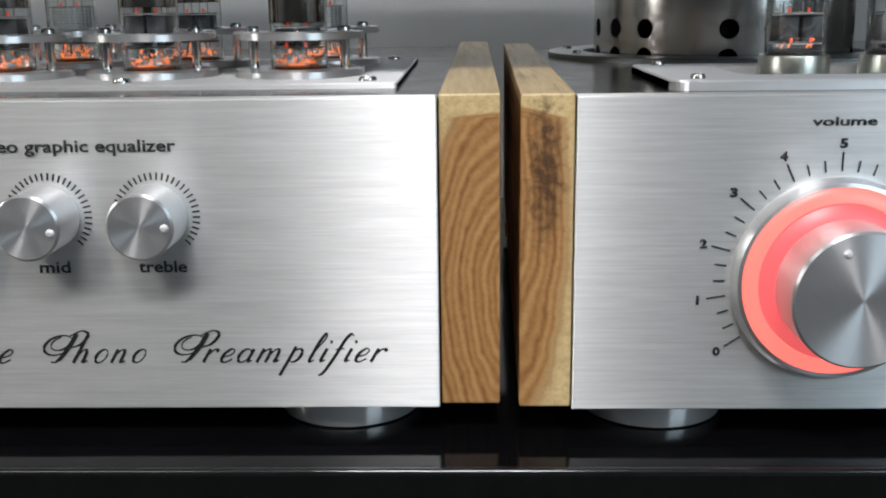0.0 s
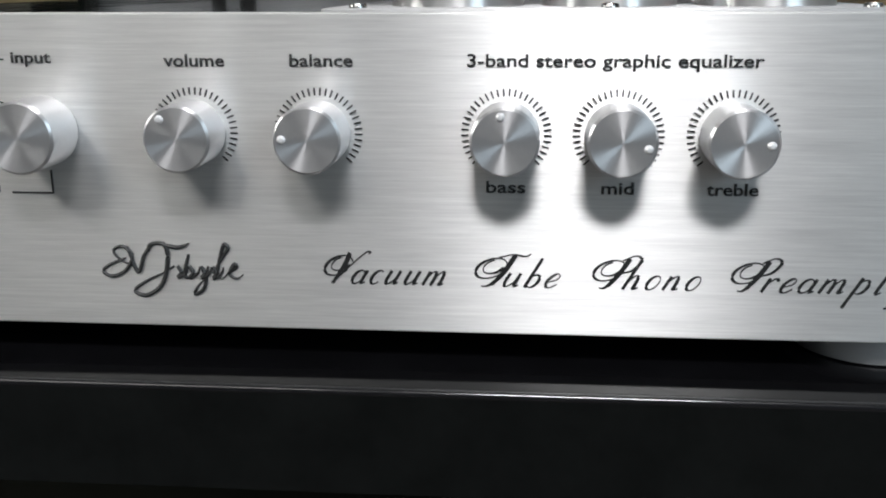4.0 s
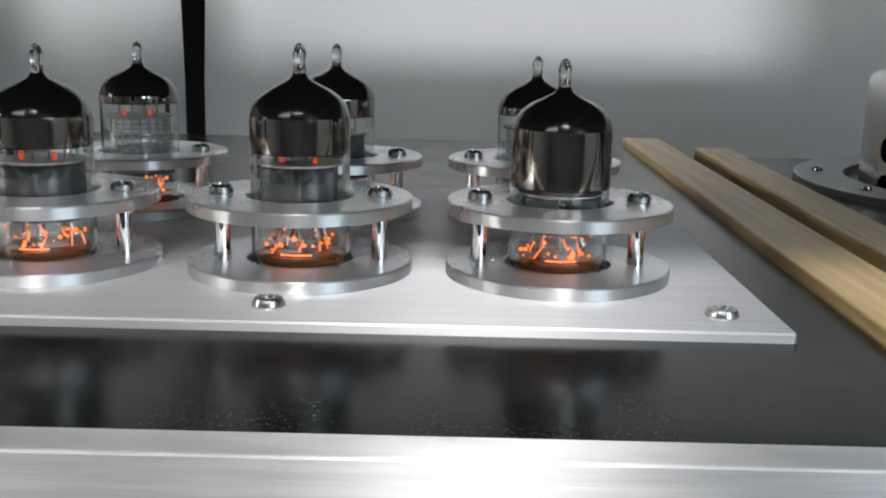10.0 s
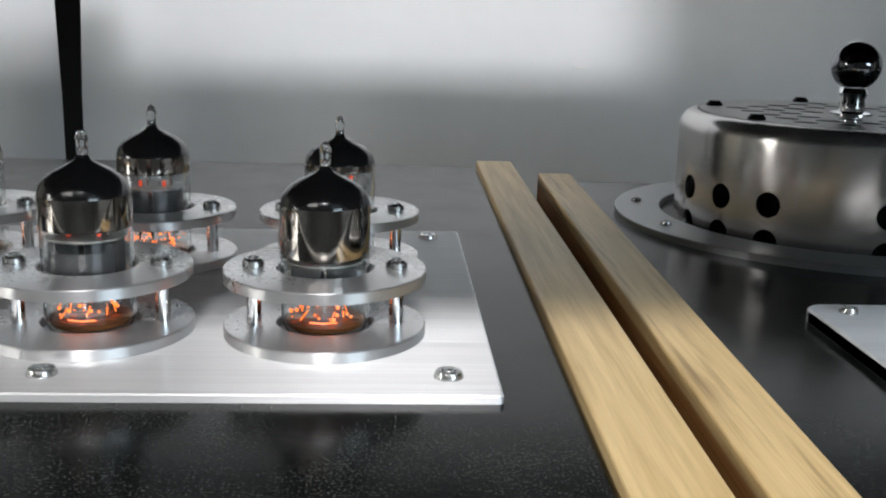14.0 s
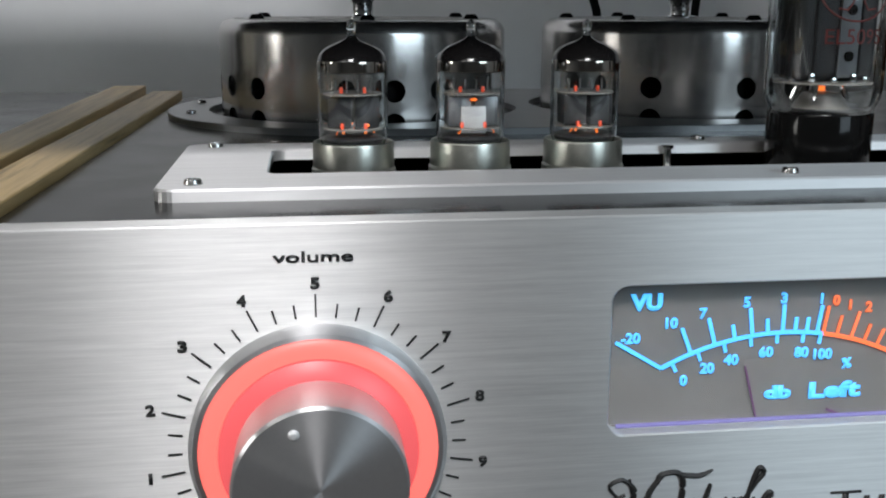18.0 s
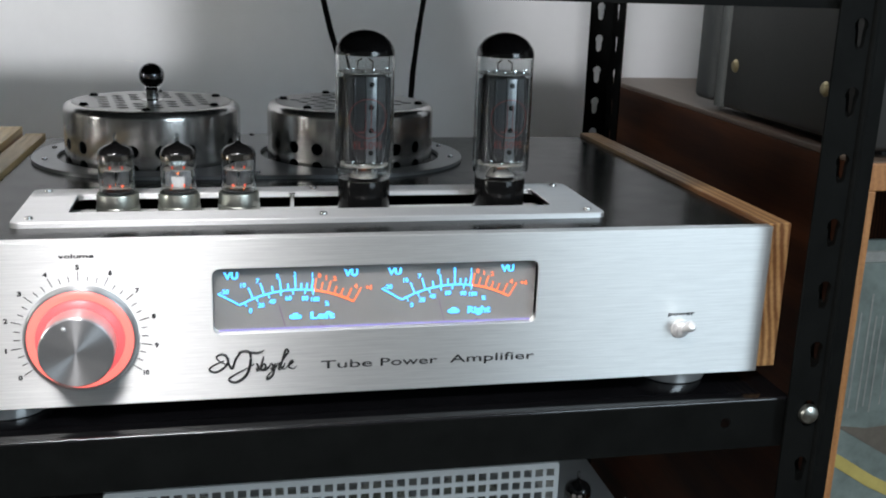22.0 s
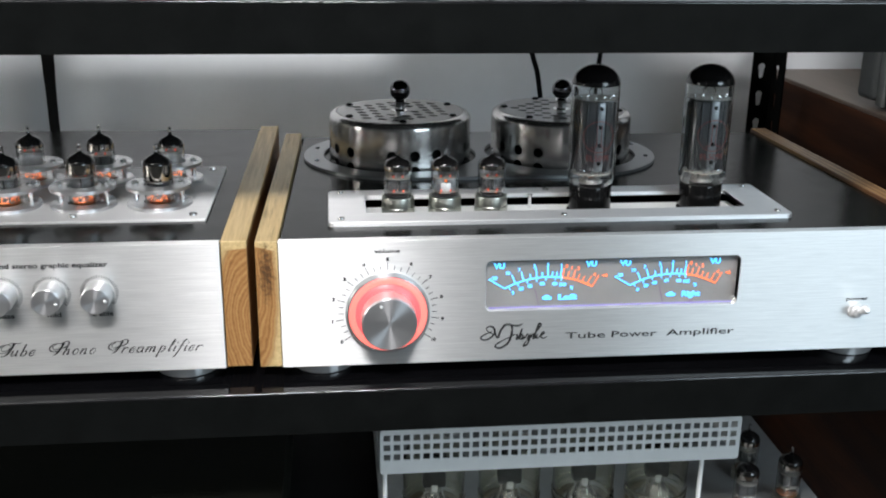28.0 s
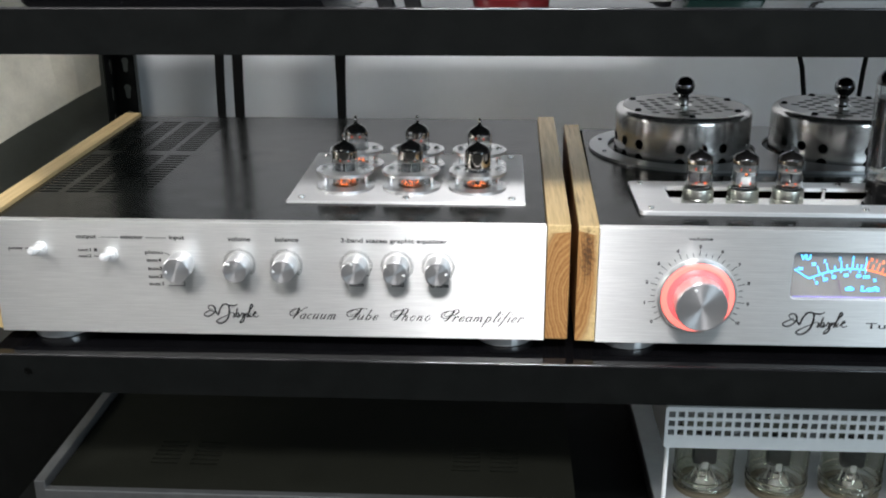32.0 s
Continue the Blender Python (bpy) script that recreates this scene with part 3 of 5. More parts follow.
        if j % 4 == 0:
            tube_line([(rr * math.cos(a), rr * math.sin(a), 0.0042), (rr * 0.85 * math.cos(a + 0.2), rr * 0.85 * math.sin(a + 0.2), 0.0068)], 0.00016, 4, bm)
    for x in (-r * 0.3, r * 0.33):
        tube_line([(x, -r * 0.2, h * (lo - 0.035)), (x + 0.0005, -r * 0.25, h * (lo - 0.005))], 0.00035, 6, bm)
    # glowing arc added as the highlight on the foot's front rim
    if lo > 0.2:
        tube_line([(-r * 0.3, -r * 0.66, 0.0042), (0, -r * 0.76, 0.0043), (r * 0.3, -r * 0.66, 0.0042)], 0.0002, 5, bm)
    if box_anode:
        lathe([(0, 0.0009), (0.0011, 0.0005), (0.0009, 0), (0, -0.0002)], 10, Matrix.Translation((0, -r * 0.6, h * (hi - 0.045))), bm)
    part("heater", bm, HEATER if lit else ANODEBRIGHT, ob, "glowing orange heater with added glints of its glow" if lit else "dull wire heater")
    bm = bmesh.new()
    for x in (-r * 0.33, r * 0.33):
        tip = [(0, 0.0016), (0.00045, 0.0015), (0.00062, 0.0010), (0.00055, 0.0002), (0.00055, -0.0004), (0, -0.0004)]
        lathe(tip, 10, Matrix.Translation((x, -r * 0.22, h * hi + 0.0008)), bm)
        if hi < 0.45:
            lathe(tip, 10, Matrix.Translation((x, -r * 0.62, h * lo + 0.0008)), bm)
    part("cathode_tip", bm, HEATERDIM if lit else ANODEBRIGHT, ob, "dull red cathode ends" if lit else "")
    return ob


def power_tube(at, h, r, label):
    ob = thing("power_tube", label, "vacuum tube", at, "power tubes")
    hb = 0.022
    part("tube_base", lathe([(0, 0), (r * 0.87, 0), (r * 0.90, 0.0015), (r * 0.90, hb - 0.0008), (r * 0.88, hb), (0, hb)], 40), BAKELITE, ob, "glossy black base")
    dome = [(r * math.cos(radians(7.5 * k)), h - 0.0152 + 0.0152 * math.sin(radians(7.5 * k))) for k in range(12)] + [(0, h)]
    shape = [(r * 0.87, hb + 0.0004), (r * 0.89, hb + 0.0015), (r * 0.97, hb + 0.0045), (r, hb + 0.0080), (r, h - 0.030)] + dome
    g = part("glass_envelope", bell(shape, 0.0008, r * 0.3), TUBEGLASS, ob)
    g.visible_shadow = False
    g0 = -0.00008
    prof = [(x - g0 if x else 0.0, z - g0) for x, z in dome]
    part("getter_mirror", lathe(prof + [(max(x - 0.0003, 0), z - 0.0004) for x, z in reversed(prof)], 44), GETTERBLACK, ob, "black getter dome")
    lo, hi = hb + 0.0095, h - 0.027
    part("lower_mica", lathe([(0, lo), (r * 0.84, lo), (r * 0.84, lo + 0.0006), (0, lo + 0.0006)], 30), MICA, ob)
    part("upper_mica", lathe([(0, hi), (r * 0.9, hi), (r * 0.9, hi + 0.0006), (0, hi + 0.0006)], 30), MICA, ob)
    bm = box(-r * 0.74, r * 0.74, -r * 0.44, r * 0.44, lo + 0.0008, hi, 0.0035, None, 3)
    for sx in (-1, 1):
        box(sx * r * 0.74 if sx > 0 else -r * 0.90, r * 0.90 if sx > 0 else -r * 0.74, -0.0006, 0.0006, lo + 0.003, hi - 0.003, 0, bm)
        box(sx * r * 0.40 - 0.0008, sx * r * 0.40 + 0.0008, -r * 0.44 - 0.0014, -r * 0.44 + 0.001, lo + 0.003, hi - 0.003, 0.0004, bm)
    part("anode", bm, ANODE, ob, "dark folded anode plate")
    part("anode_strip", box(-r * 0.02, r * 0.34, -r * 0.44 - 0.0012, -r * 0.44, lo + 0.002, hi - 0.002, 0.0004), SHIELDGREY, ob, "paler strip with round holes")
    bm = bmesh.new()
    for j in range(4):
        z = lo + 0.009 + j * (hi - lo - 0.016) / 3
        lathe([(0, 0), (0.0017, 0), (0.0017, 0.0004), (0, 0.0004)], 14, Matrix.Translation((r * 0.16, -r * 0.44 - 0.0013, z)) @ FRONT, bm)
    part("anode_hole", bm, BAKELITE, ob)
    for z, up in ((lo + 0.0008, 1), (hi + 0.0008, 1)):
        bm = bmesh.new()
        for j in range(6):
            a = radians(200 + 28 * j)
            x, y = r * 0.72 * math.cos(a), r * 0.72 * math.sin(a)
            box(x - 0.0011, x + 0.0011, y - 0.0004, y + 0.0004, z, z + 0.0016 + 0.0012 * (j % 2), 0.0002, bm)
        part("mica_clips", bm, CHROME, ob, "bright metal clips on the mica")
    bm = bmesh.new()
    for j in range(5):
        a = 2 * math.pi * (j + 0.2) / 5
        tube_line([(r * 0.5 * math.cos(a), r * 0.5 * math.sin(a), hb + 0.004), (r * 0.4 * math.cos(a), r * 0.4 * math.sin(a), lo)], 0.0006, 6, bm)
    for x in (-0.005, 0.005):
        tube_line([(x, 0, hi), (x, 0, hi + 0.007), (x * 0.4, 0, hi + 0.009)], 0.0006, 6, bm)
    part("support_wires", bm, CHROME, ob)
    part("stem", lathe([(0, hb + 0.0012), (r * 0.5, hb + 0.0012), (r * 0.32, hb + 0.006), (0, hb + 0.0068)], 20), MICA, ob)
    part("heater", lathe([(0, lo - 0.003), (0.0011, lo - 0.003), (0.0011, lo - 0.0004), (0, lo - 0.0004)], 10), HEATER, ob, "glowing orange heater with added glints of its glow end")
    # red print on the bulb
    z = 0.0448

    def on_bulb(x, zz):
        a = x / r
        return (r * 1.003 * math.sin(a), -r * 1.003 * math.cos(a), zz)
    cu = lettering("type_print", "EL509S", 0.0068, Matrix.Identity(4), REDPRINT, ob, "faded red type lettering", "CENTER", lift=0.0001, width=0.019)
    for v in cu.data.vertices:
        v.co = on_bulb(v.co.x, z + v.co.y)
    bm = bmesh.new()
    tube_line([on_bulb(0.0128 * math.cos(2 * math.pi * j / 40), z + 0.0195 + 0.0125 * math.sin(2 * math.pi * j / 40)) for j in range(41)], 0.0003, 4, bm)
    for sx in (-1, 1):
        tube_line([on_bulb(sx * 0.0018, z + 0.029), on_bulb(sx * 0.0018, z + 0.013), on_bulb(sx * 0.0034, z + 0.0105), on_bulb(sx * 0.0062, z + 0.011)], 0.0003, 4, bm)
    part("ring_mark", bm, REDPRINT, ob, "faded red ring mark")
    return ob


# ---------------------------------------------------------------- shared amplifier parts
H0, H1 = 0.013, 0.111
TOP = 0.1085


def foot(parent, x, y):
    part("foot", lathe([(0, 0.0018), (0.0215, 0.0018), (0.0238, 0.0026), (0.0248, 0.008), (0.0248, 0.0128), (0, 0.0128)], 44, Matrix.Translation((x, y, 0))), TURNED_Z, parent, "turned bright aluminium foot")


TURNED_Z = brushed("turned_foot", (0.90, 0.90, 0.90), 0.22, (200, 200, 900), 0.7, "Z", 0.38)


def screw(parent, x, y, z, r=0.0034, material=None):
    bm = lathe([(0, 0.0006), (r * 0.45, 0.0006), (r * 0.5, 0.0016), (r * 0.85, 0.0015), (r, 0.0004), (r, 0), (0, 0)], 18, Matrix.Translation((x, y, z)))
    box(x - r * 0.4, x + r * 0.4, y - 0.0003, y + 0.0003, z + 0.0005, z + 0.0009, 0, bm)
    return part("screw", bm, material or SCREWSTEEL, parent)


def swash(name, x, z, k, y, parent):
    """The maker's mark as plain pen flourishes."""
    def stroke(pts, w, bm):
        n = 26
        line = []
        cs = [Vector((a * k, b * k)) for a, b in pts]
        cs = [cs[0]] + cs + [cs[-1]]
        for q in range(len(cs) - 3):
            for s in range(6):
                t = s / 6
                p0, p1, p2, p3 = cs[q:q + 4]
                v = 0.5 * ((2 * p1) + (p2 - p0) * t + (2 * p0 - 5 * p1 + 4 * p2 - p3) * t * t + (3 * p1 - p0 - 3 * p2 + p3) * t ** 3)
                line.append((x + v.x, y, z + v.y))
        rr = [1.35 * w * k * (0.35 + 0.65 * abs(math.sin(3.0 * j / len(line) + 0.4))) for j in range(len(line))]
        tube_line(line, rr, 6, bm, 1.0)
    bm = bmesh.new()
    stroke([(10, 9), (3, 6), (0, 3), (4, 1), (10, 4), (13, 10), (9, 14), (5, 12), (8, 8), (14, 5), (15, 2)], 0.62, bm)
    stroke([(11, 14), (15, 3), (18, 10), (22, 15), (26, 16)], 0.7, bm)
    stroke([(26, 15), (33, 14), (38, 16)], 0.7, bm)
    stroke([(20, 12), (21, 15), (27, 15), (28, 8), (25, -2), (18, -7), (13, -5), (18, -1), (26, 3), (31, 6)], 0.78, bm)
    for a in range(4):
        stroke([(32 + 5 * a, 6), (33.5 + 5 * a, 3), (32 + 5 * a, 1), (35.5 + 5 * a, 3), (36.5 + 5 * a, 6)], 0.78, bm)
    stroke([(37, 11), (35, 2), (38, 1)], 0.7, bm)
    stroke([(45, 6), (43, -3), (39, -6), (40, -3), (46, 3)], 0.66, bm)
    stroke([(47, 3), (52, 11), (54, 14), (52, 15), (49, 4), (51, 1), (54, 4)], 0.66, bm)
    stroke([(53, 3), (57, 6), (56, 7), (54, 3), (57, 1), (60, 3)], 0.66, bm)
    return part(name, bm, PRINT, parent, "black pen flourish mark")


def side_panel(parent, x0, x1, y0, y1, material, label, lean=0.0):
    bm = box(x0, x1, y0, y1, H0 + 0.0005, 0.1118, 0.0007)
    for v in bm.verts:
        v.co.x += lean * (v.co.y - y0)
    return part("side_panel", bm, material, parent, label, smooth=False)

# ---------------------------------------------------------------- the preamplifier
PW = 0.452
pre = thing("phono_preamplifier", "tube preamplifier with brushed aluminium front, black top and wooden sides", "amplifier")
front = part("front_panel", box(-PW, 0, 0, 0.008, H0, H1, 0.0005), FACE, pre, "brushed aluminium front plate", smooth=False, grain="xz")


def vent_slots(columns, groups, w, pitch, h):
    out = []
    for x in columns:
        for y0, y1 in groups:
            n = int((y1 - y0) / pitch)
            out += [[(x - w / 2, y0 + k * pitch), (x + w / 2, y0 + k * pitch), (x + w / 2, y0 + k * pitch + h), (x - w / 2, y0 + k * pitch + h)] for k in range(n)]
    return out


PRE_BACK = 0.400
slots = vent_slots((-0.4395, -0.4125, -0.3855, -0.3590), ((0.087, 0.224), (0.238, 0.374)), 0.0205, 0.0085, 0.0046)
part("top_cover", sheet([(-PW, 0.0085), (-0.0005, 0.0085), (0.0042, PRE_BACK - 0.007), (-PW - 0.0075, PRE_BACK)], slots, TOP - 0.0012, TOP), LACQUER, pre, "glossy black top with rows of vent slots", smooth=False)
bm = box(-PW + 0.006, -0.006, 0.0085, PRE_BACK - 0.002, H0 + 0.002, H0 + 0.0035)
box(-PW + 0.006, -0.006, PRE_BACK - 0.003, PRE_BACK - 0.0015, H0 + 0.003, TOP - 0.0015, 0, bm)
box(-PW + 0.0055, -PW + 0.007, 0.0085, PRE_BACK - 0.003, H0 + 0.0036, TOP - 0.0015, 0, bm)
box(-0.007, -0.0055, 0.0085, PRE_BACK - 0.003, H0 + 0.0036, TOP - 0.0015, 0, bm)
part("chassis", bm, RACKBLACK, pre, smooth=False)
side_panel(pre, 0.0005, 0.0190, 0.0018, PRE_BACK - 0.004, WOODA, "yellow-brown wooden side panel with end grain at the front", 0.0115)
side_panel(pre, -PW - 0.0190, -PW - 0.0005, 0.0034, PRE_BACK + 0.004, WOODA, "yellow-brown wooden side panel", -0.02)
for x in (-0.0318, -0.414):
    for y in (0.0325, 0.33):
        foot(pre, x, y)


def dial_ticks(parent, x, z, r0, r1, n, start, sweep, w):
    for k in range(n):
        a = radians(start - sweep * k / (n - 1))
        bars("dial_tick", [(x + r0 * math.cos(a), z + r0 * math.sin(a), x + r1 * math.cos(a), z + r1 * math.sin(a), w)], -0.0001, PRINT, parent)


BRIGHTDOT = simple("bright_dot", (0.95, 0.95, 0.95), 0.45, 0.6, 0.02)


def knob(parent, x, z, r, length, dot, name="control_knob", y=0.0):
    m = pose(x, y, z, 90, 0, 0)
    k = part(name, lathe([(0, 0.0003), (r * 0.97, 0.0003), (r, 0.0012), (r, length - 0.0007), (r - 0.0007, length), (r * 0.5, length), (0, length)], 56), TURNED, parent, "turned aluminium knob", at=m @ pose(0, 0, 0, -90, 0, 0))
    me = k.data
    me.transform(pose(0, 0, 0, 90, 0, 0))
    a = radians(dot)
    part("pointer_dot", lathe([(0, 0.0009), (0.0007, 0.0008), (0.0012, 0.0003), (0.0013, 0), (0, 0)], 14, pose(r * 0.74 * math.cos(a), -length, r * 0.74 * math.sin(a), 90, 0, 0)), BRIGHTDOT, k, "small bright pointer dot")
    return k


for x, dot in ((-0.2468, 128), (-0.2085, 178), (-0.1520, 100), (-0.1190, -12), (-0.0858, -2)):
    dial_ticks(front, x, 0.0757, 0.0112, 0.0134, 34, 222, 264, 0.00048)
    knob(pre, x, 0.0757, 0.0099, 0.0175, dot)
knob(pre, -0.294, 0.0757, 0.0108, 0.0185, 190)


def bold(body, x0, x1, z, size, align="LEFT"):
    return lettering("lettering", body, size, on_front(x0, z, -0.0001), PRINT, front, offset=0.00007, width=x1 - x0)


bold("volume", -0.2550, -0.2364, 0.0953, 0.0052)
bold("balance", -0.2165, -0.1975, 0.0954, 0.0052)
bold("3-band stereo graphic equalizer", -0.1636, -0.0785, 0.0955, 0.0052)
bold("input", -0.3027, -0.2902, 0.0962, 0.0048)
bold("selector", -0.3426, -0.3240, 0.0962, 0.0048)
bold("output", -0.3790, -0.3625, 0.0962, 0.0048)
bars("rule", [(-0.3602, 0.0972, -0.3442, 0.0972, 0.0004)], -0.0001, PRINT, front)
bars("rule", [(-0.3217, 0.0972, -0.3051, 0.0972, 0.0004)], -0.0001, PRINT, front)
for body, z in (("phono", 0.0835), ("aux4", 0.0767), ("aux3", 0.0695), ("aux2", 0.0626), ("aux1", 0.0561)):
    bold(body, -0.3235 if body == "phono" else -0.3228, -0.3087 if body == "phono" else -0.3108, z, 0.0043)
bars("selector_line", [(-0.3075, 0.0843, -0.3033, 0.0826, 0.0004)], -0.0001, PRINT, front)
bars("selector_bracket", [(-0.3068, 0.0560, -0.2935, 0.0560, 0.0005), (-0.2935, 0.0560, -0.2935, 0.0632, 0.0005)], -0.0001, PRINT, front)
bold("bass", -0.1578, -0.1460, 0.0580, 0.0052)
bold("mid", -0.1234, -0.1138, 0.0580, 0.0052)
bold("treble", -0.0925, -0.0775, 0.0580, 0.0052)
bold("out1", -0.3790, -0.3682, 0.0850, 0.0036)
bold("out2", -0.3790, -0.3682, 0.0797, 0.0036)
for mark in ((-0.3655, 0.0861, -0.3630, 0.0861, 0.0025), (-0.3660, 0.0808, -0.3625, 0.0808, 0.0006), (-0.4225, 0.0868, -0.4175, 0.0868, 0.0005)):
    bars("switch_mark", [mark], -0.0001, PRINT, front)
bold("power", -0.4365, -0.4245, 0.0858, 0.0036)


SATIN = simple("satin_metal", (0.86, 0.86, 0.86), 0.34, 0.45, 0.04, 80)


def toggle(parent, x, z, lean):
    t = part("toggle_switch", lathe([(0, 0), (0.0060, 0), (0.0060, 0.0017), (0.0040, 0.0020), (0.0040, 0.0045), (0.0030, 0.005), (0, 0.005)], 6 * 4, pose(x, 0, z, 90, 0, 0)), SATIN, parent, "bright bat-handle toggle switch")
    part("lever", lathe([(0, 0), (0.0014, 0), (0.0019, 0.004), (0.0034, 0.0105), (0.0035, 0.0128), (0.0024, 0.0148), (0, 0.0154)], 18, pose(x, -0.004, z, 90 + lean, 0, 0)), SATIN, t, "bright satin lever")


toggle(pre, -0.3520, 0.0826, -14)
toggle(pre, -0.4100, 0.0868, -14)


def pen(points, n=7):
    """A smooth line through a few points."""
    cs = [Vector(p) for p in (points[0], *points, points[-1])]
    out = []
    for q in range(len(cs) - 3):
        p0, p1, p2, p3 = cs[q:q + 4]
        for s in range(n):
            t = s / n
            out.append(0.5 * ((2 * p1) + (p2 - p0) * t + (2 * p0 - 5 * p1 + 4 * p2 - p3) * t * t + (3 * p1 - p0 - 3 * p2 + p3) * t ** 3))
    return out + [cs[-1]]


def oval(cx, cz, rx, rz, a0, a1, n=18):
    return [Vector((cx + rx * math.cos(radians(a0 + (a1 - a0) * k / n)), cz + rz * math.sin(radians(a0 + (a1 - a0) * k / n)))) for k in range(n + 1)]


def hump(x, w=0.6):
    return pen([(x, 0.55), (x + w * 0.45, 0.97), (x + w * 0.85, 0.9), (x + w, 0.5), (x + w, 0.0)])


def stem(x, top, low=0.0, tail=True):
    return pen([(x, top), (x, low + 0.3), (x + 0.08, low + 0.03), (x + 0.3, low + 0.15)]) if tail else pen([(x, top), (x, low)])


def capital_swash(w):
    """The large oval flourish that a script capital starts with."""
    return oval(0.55, 1.1, 0.75, 0.62, 20, 330) + oval(0.62, 1.2, 0.5, 0.42, 0, -250)


SCRIPT = {
    "a": (1.15, [oval(0.42, 0.5, 0.4, 0.5, 40, 400), stem(0.85, 0.98)]),
    "b": (1.05, [stem(0.1, 2.1, 0.0, False), oval(0.45, 0.45, 0.36, 0.46, 150, -170)]),
    "c": (0.95, [oval(0.45, 0.5, 0.4, 0.5, 50, 320)]),
    "e": (0.95, [pen([(0.1, 0.4), (0.6, 0.55), (0.72, 0.85), (0.42, 1.0), (0.08, 0.6), (0.15, 0.12), (0.5, 0.0), (0.85, 0.25)])]),
    "f": (0.75, [pen([(0.75, 1.95), (0.5, 2.1), (0.3, 1.6), (0.25, 0.3), (0.1, -0.8), (-0.15, -1.0)]), pen([(0.0, 0.95), (0.6, 1.0)])]),
    "h": (1.15, [stem(0.1, 2.1, 0.0, False), hump(0.12), stem(0.75, 0.4)]),
    "i": (0.65, [stem(0.2, 1.0), oval(0.24, 1.5, 0.06, 0.06, 0, 360, 6)]),
    "l": (0.65, [pen([(0.15, 0.6), (0.5, 1.7), (0.35, 2.15), (0.2, 1.6), (0.2, 0.3), (0.3, 0.0), (0.55, 0.15)])]),
    "m": (1.75, [stem(0.1, 1.0, 0.0, False), hump(0.12), hump(0.74), stem(1.36, 0.4)]),
    "n": (1.15, [stem(0.1, 1.0, 0.0, False), hump(0.12), stem(0.75, 0.4)]),
    "o": (1.0, [oval(0.43, 0.5, 0.38, 0.5, 60, 420)]),
    "p": (1.1, [stem(0.1, 1.15, -1.0, False), oval(0.45, 0.5, 0.37, 0.5, 170, -160)]),
    "r": (0.95, [stem(0.1, 1.0, 0.0, False), pen([(0.12, 0.5), (0.4, 0.95), (0.7, 0.95), (0.66, 0.8)])]),
    "u": (1.2, [pen([(0.1, 1.0), (0.1, 0.3), (0.3, 0.02), (0.6, 0.2), (0.8, 0.6)]), stem(0.82, 1.0)]),
    "V": (1.9, [capital_swash(1), pen([(0.75, 1.9), (0.85, 1.0), (0.8, 0.0)]), pen([(0.86, 1.8), (0.95, 1.0), (0.82, 0.05)]), pen([(0.8, 0.0), (1.3, 1.2), (1.75, 1.95), (2.0, 1.85)])]),
    "T": (1.7, [capital_swash(1), pen([(0.6, 1.75), (1.2, 1.95), (1.9, 1.85), (2.1, 2.0)]), pen([(1.3, 1.9), (1.25, 0.8), (1.0, 0.1), (0.6, 0.0)]), pen([(1.42, 1.88), (1.36, 0.8), (1.1, 0.12)])]),
    "P": (1.85, [capital_swash(1), pen([(1.15, 1.85), (1.1, 0.9), (0.9, 0.1), (0.6, 0.05)]), pen([(1.25, 1.8), (1.2, 0.9), (1.0, 0.15)]), pen([(0.9, 1.7), (1.4, 2.0), (1.85, 1.75), (1.7, 1.15), (1.2, 0.95)])]),
}


def script_word(body, x0, x1, z, y):
    size, slant = 0.0044, 0.60
    ends, at = [], 0.0
    for ch in body:
        ends.append(at)
        at += SCRIPT[ch][0]
    k = (x1 - x0) / (at * size)
    for ch, left in zip(body, ends):
        bm = bmesh.new()
        for line in SCRIPT[ch][1]:
            tall = 1.2 if ch.isupper() else 1.0
            pts = [(x0 + ((left + v.x * (1.05 if ch.isupper() else 0.78)) * k + slant * v.y * tall) * size, 0, z + v.y * tall * size) for v in line]
            rr = []
            for j in range(len(pts)):
                a, b = pts[max(j - 1, 0)], pts[min(j + 1, len(pts) - 1)]
                d = math.hypot(b[0] - a[0], b[2] - a[2]) or 1.0
                rr.append(0.00026 + 0.00034 * max(0.0, (a[2] - b[2]) / d))
            tube_line(pts, rr, 6, bm)
        for v in bm.verts:
            v.co.y = y + v.co.y * 0.25
        part("script_letter", bm, PRINT, front)


for body, x0, x1 in (("Vacuum", -0.2100, -0.1690), ("Tube", -0.1628, -0.1350), ("Phono", -0.1268, -0.0923), ("Preamplifier", -0.0853, -0.0168)):
    script_word(body, x0, x1, 0.0284, -0.0001)
swash("flourish_mark", -0.2795, 0.0285, 0.00076, -0.0002, front)

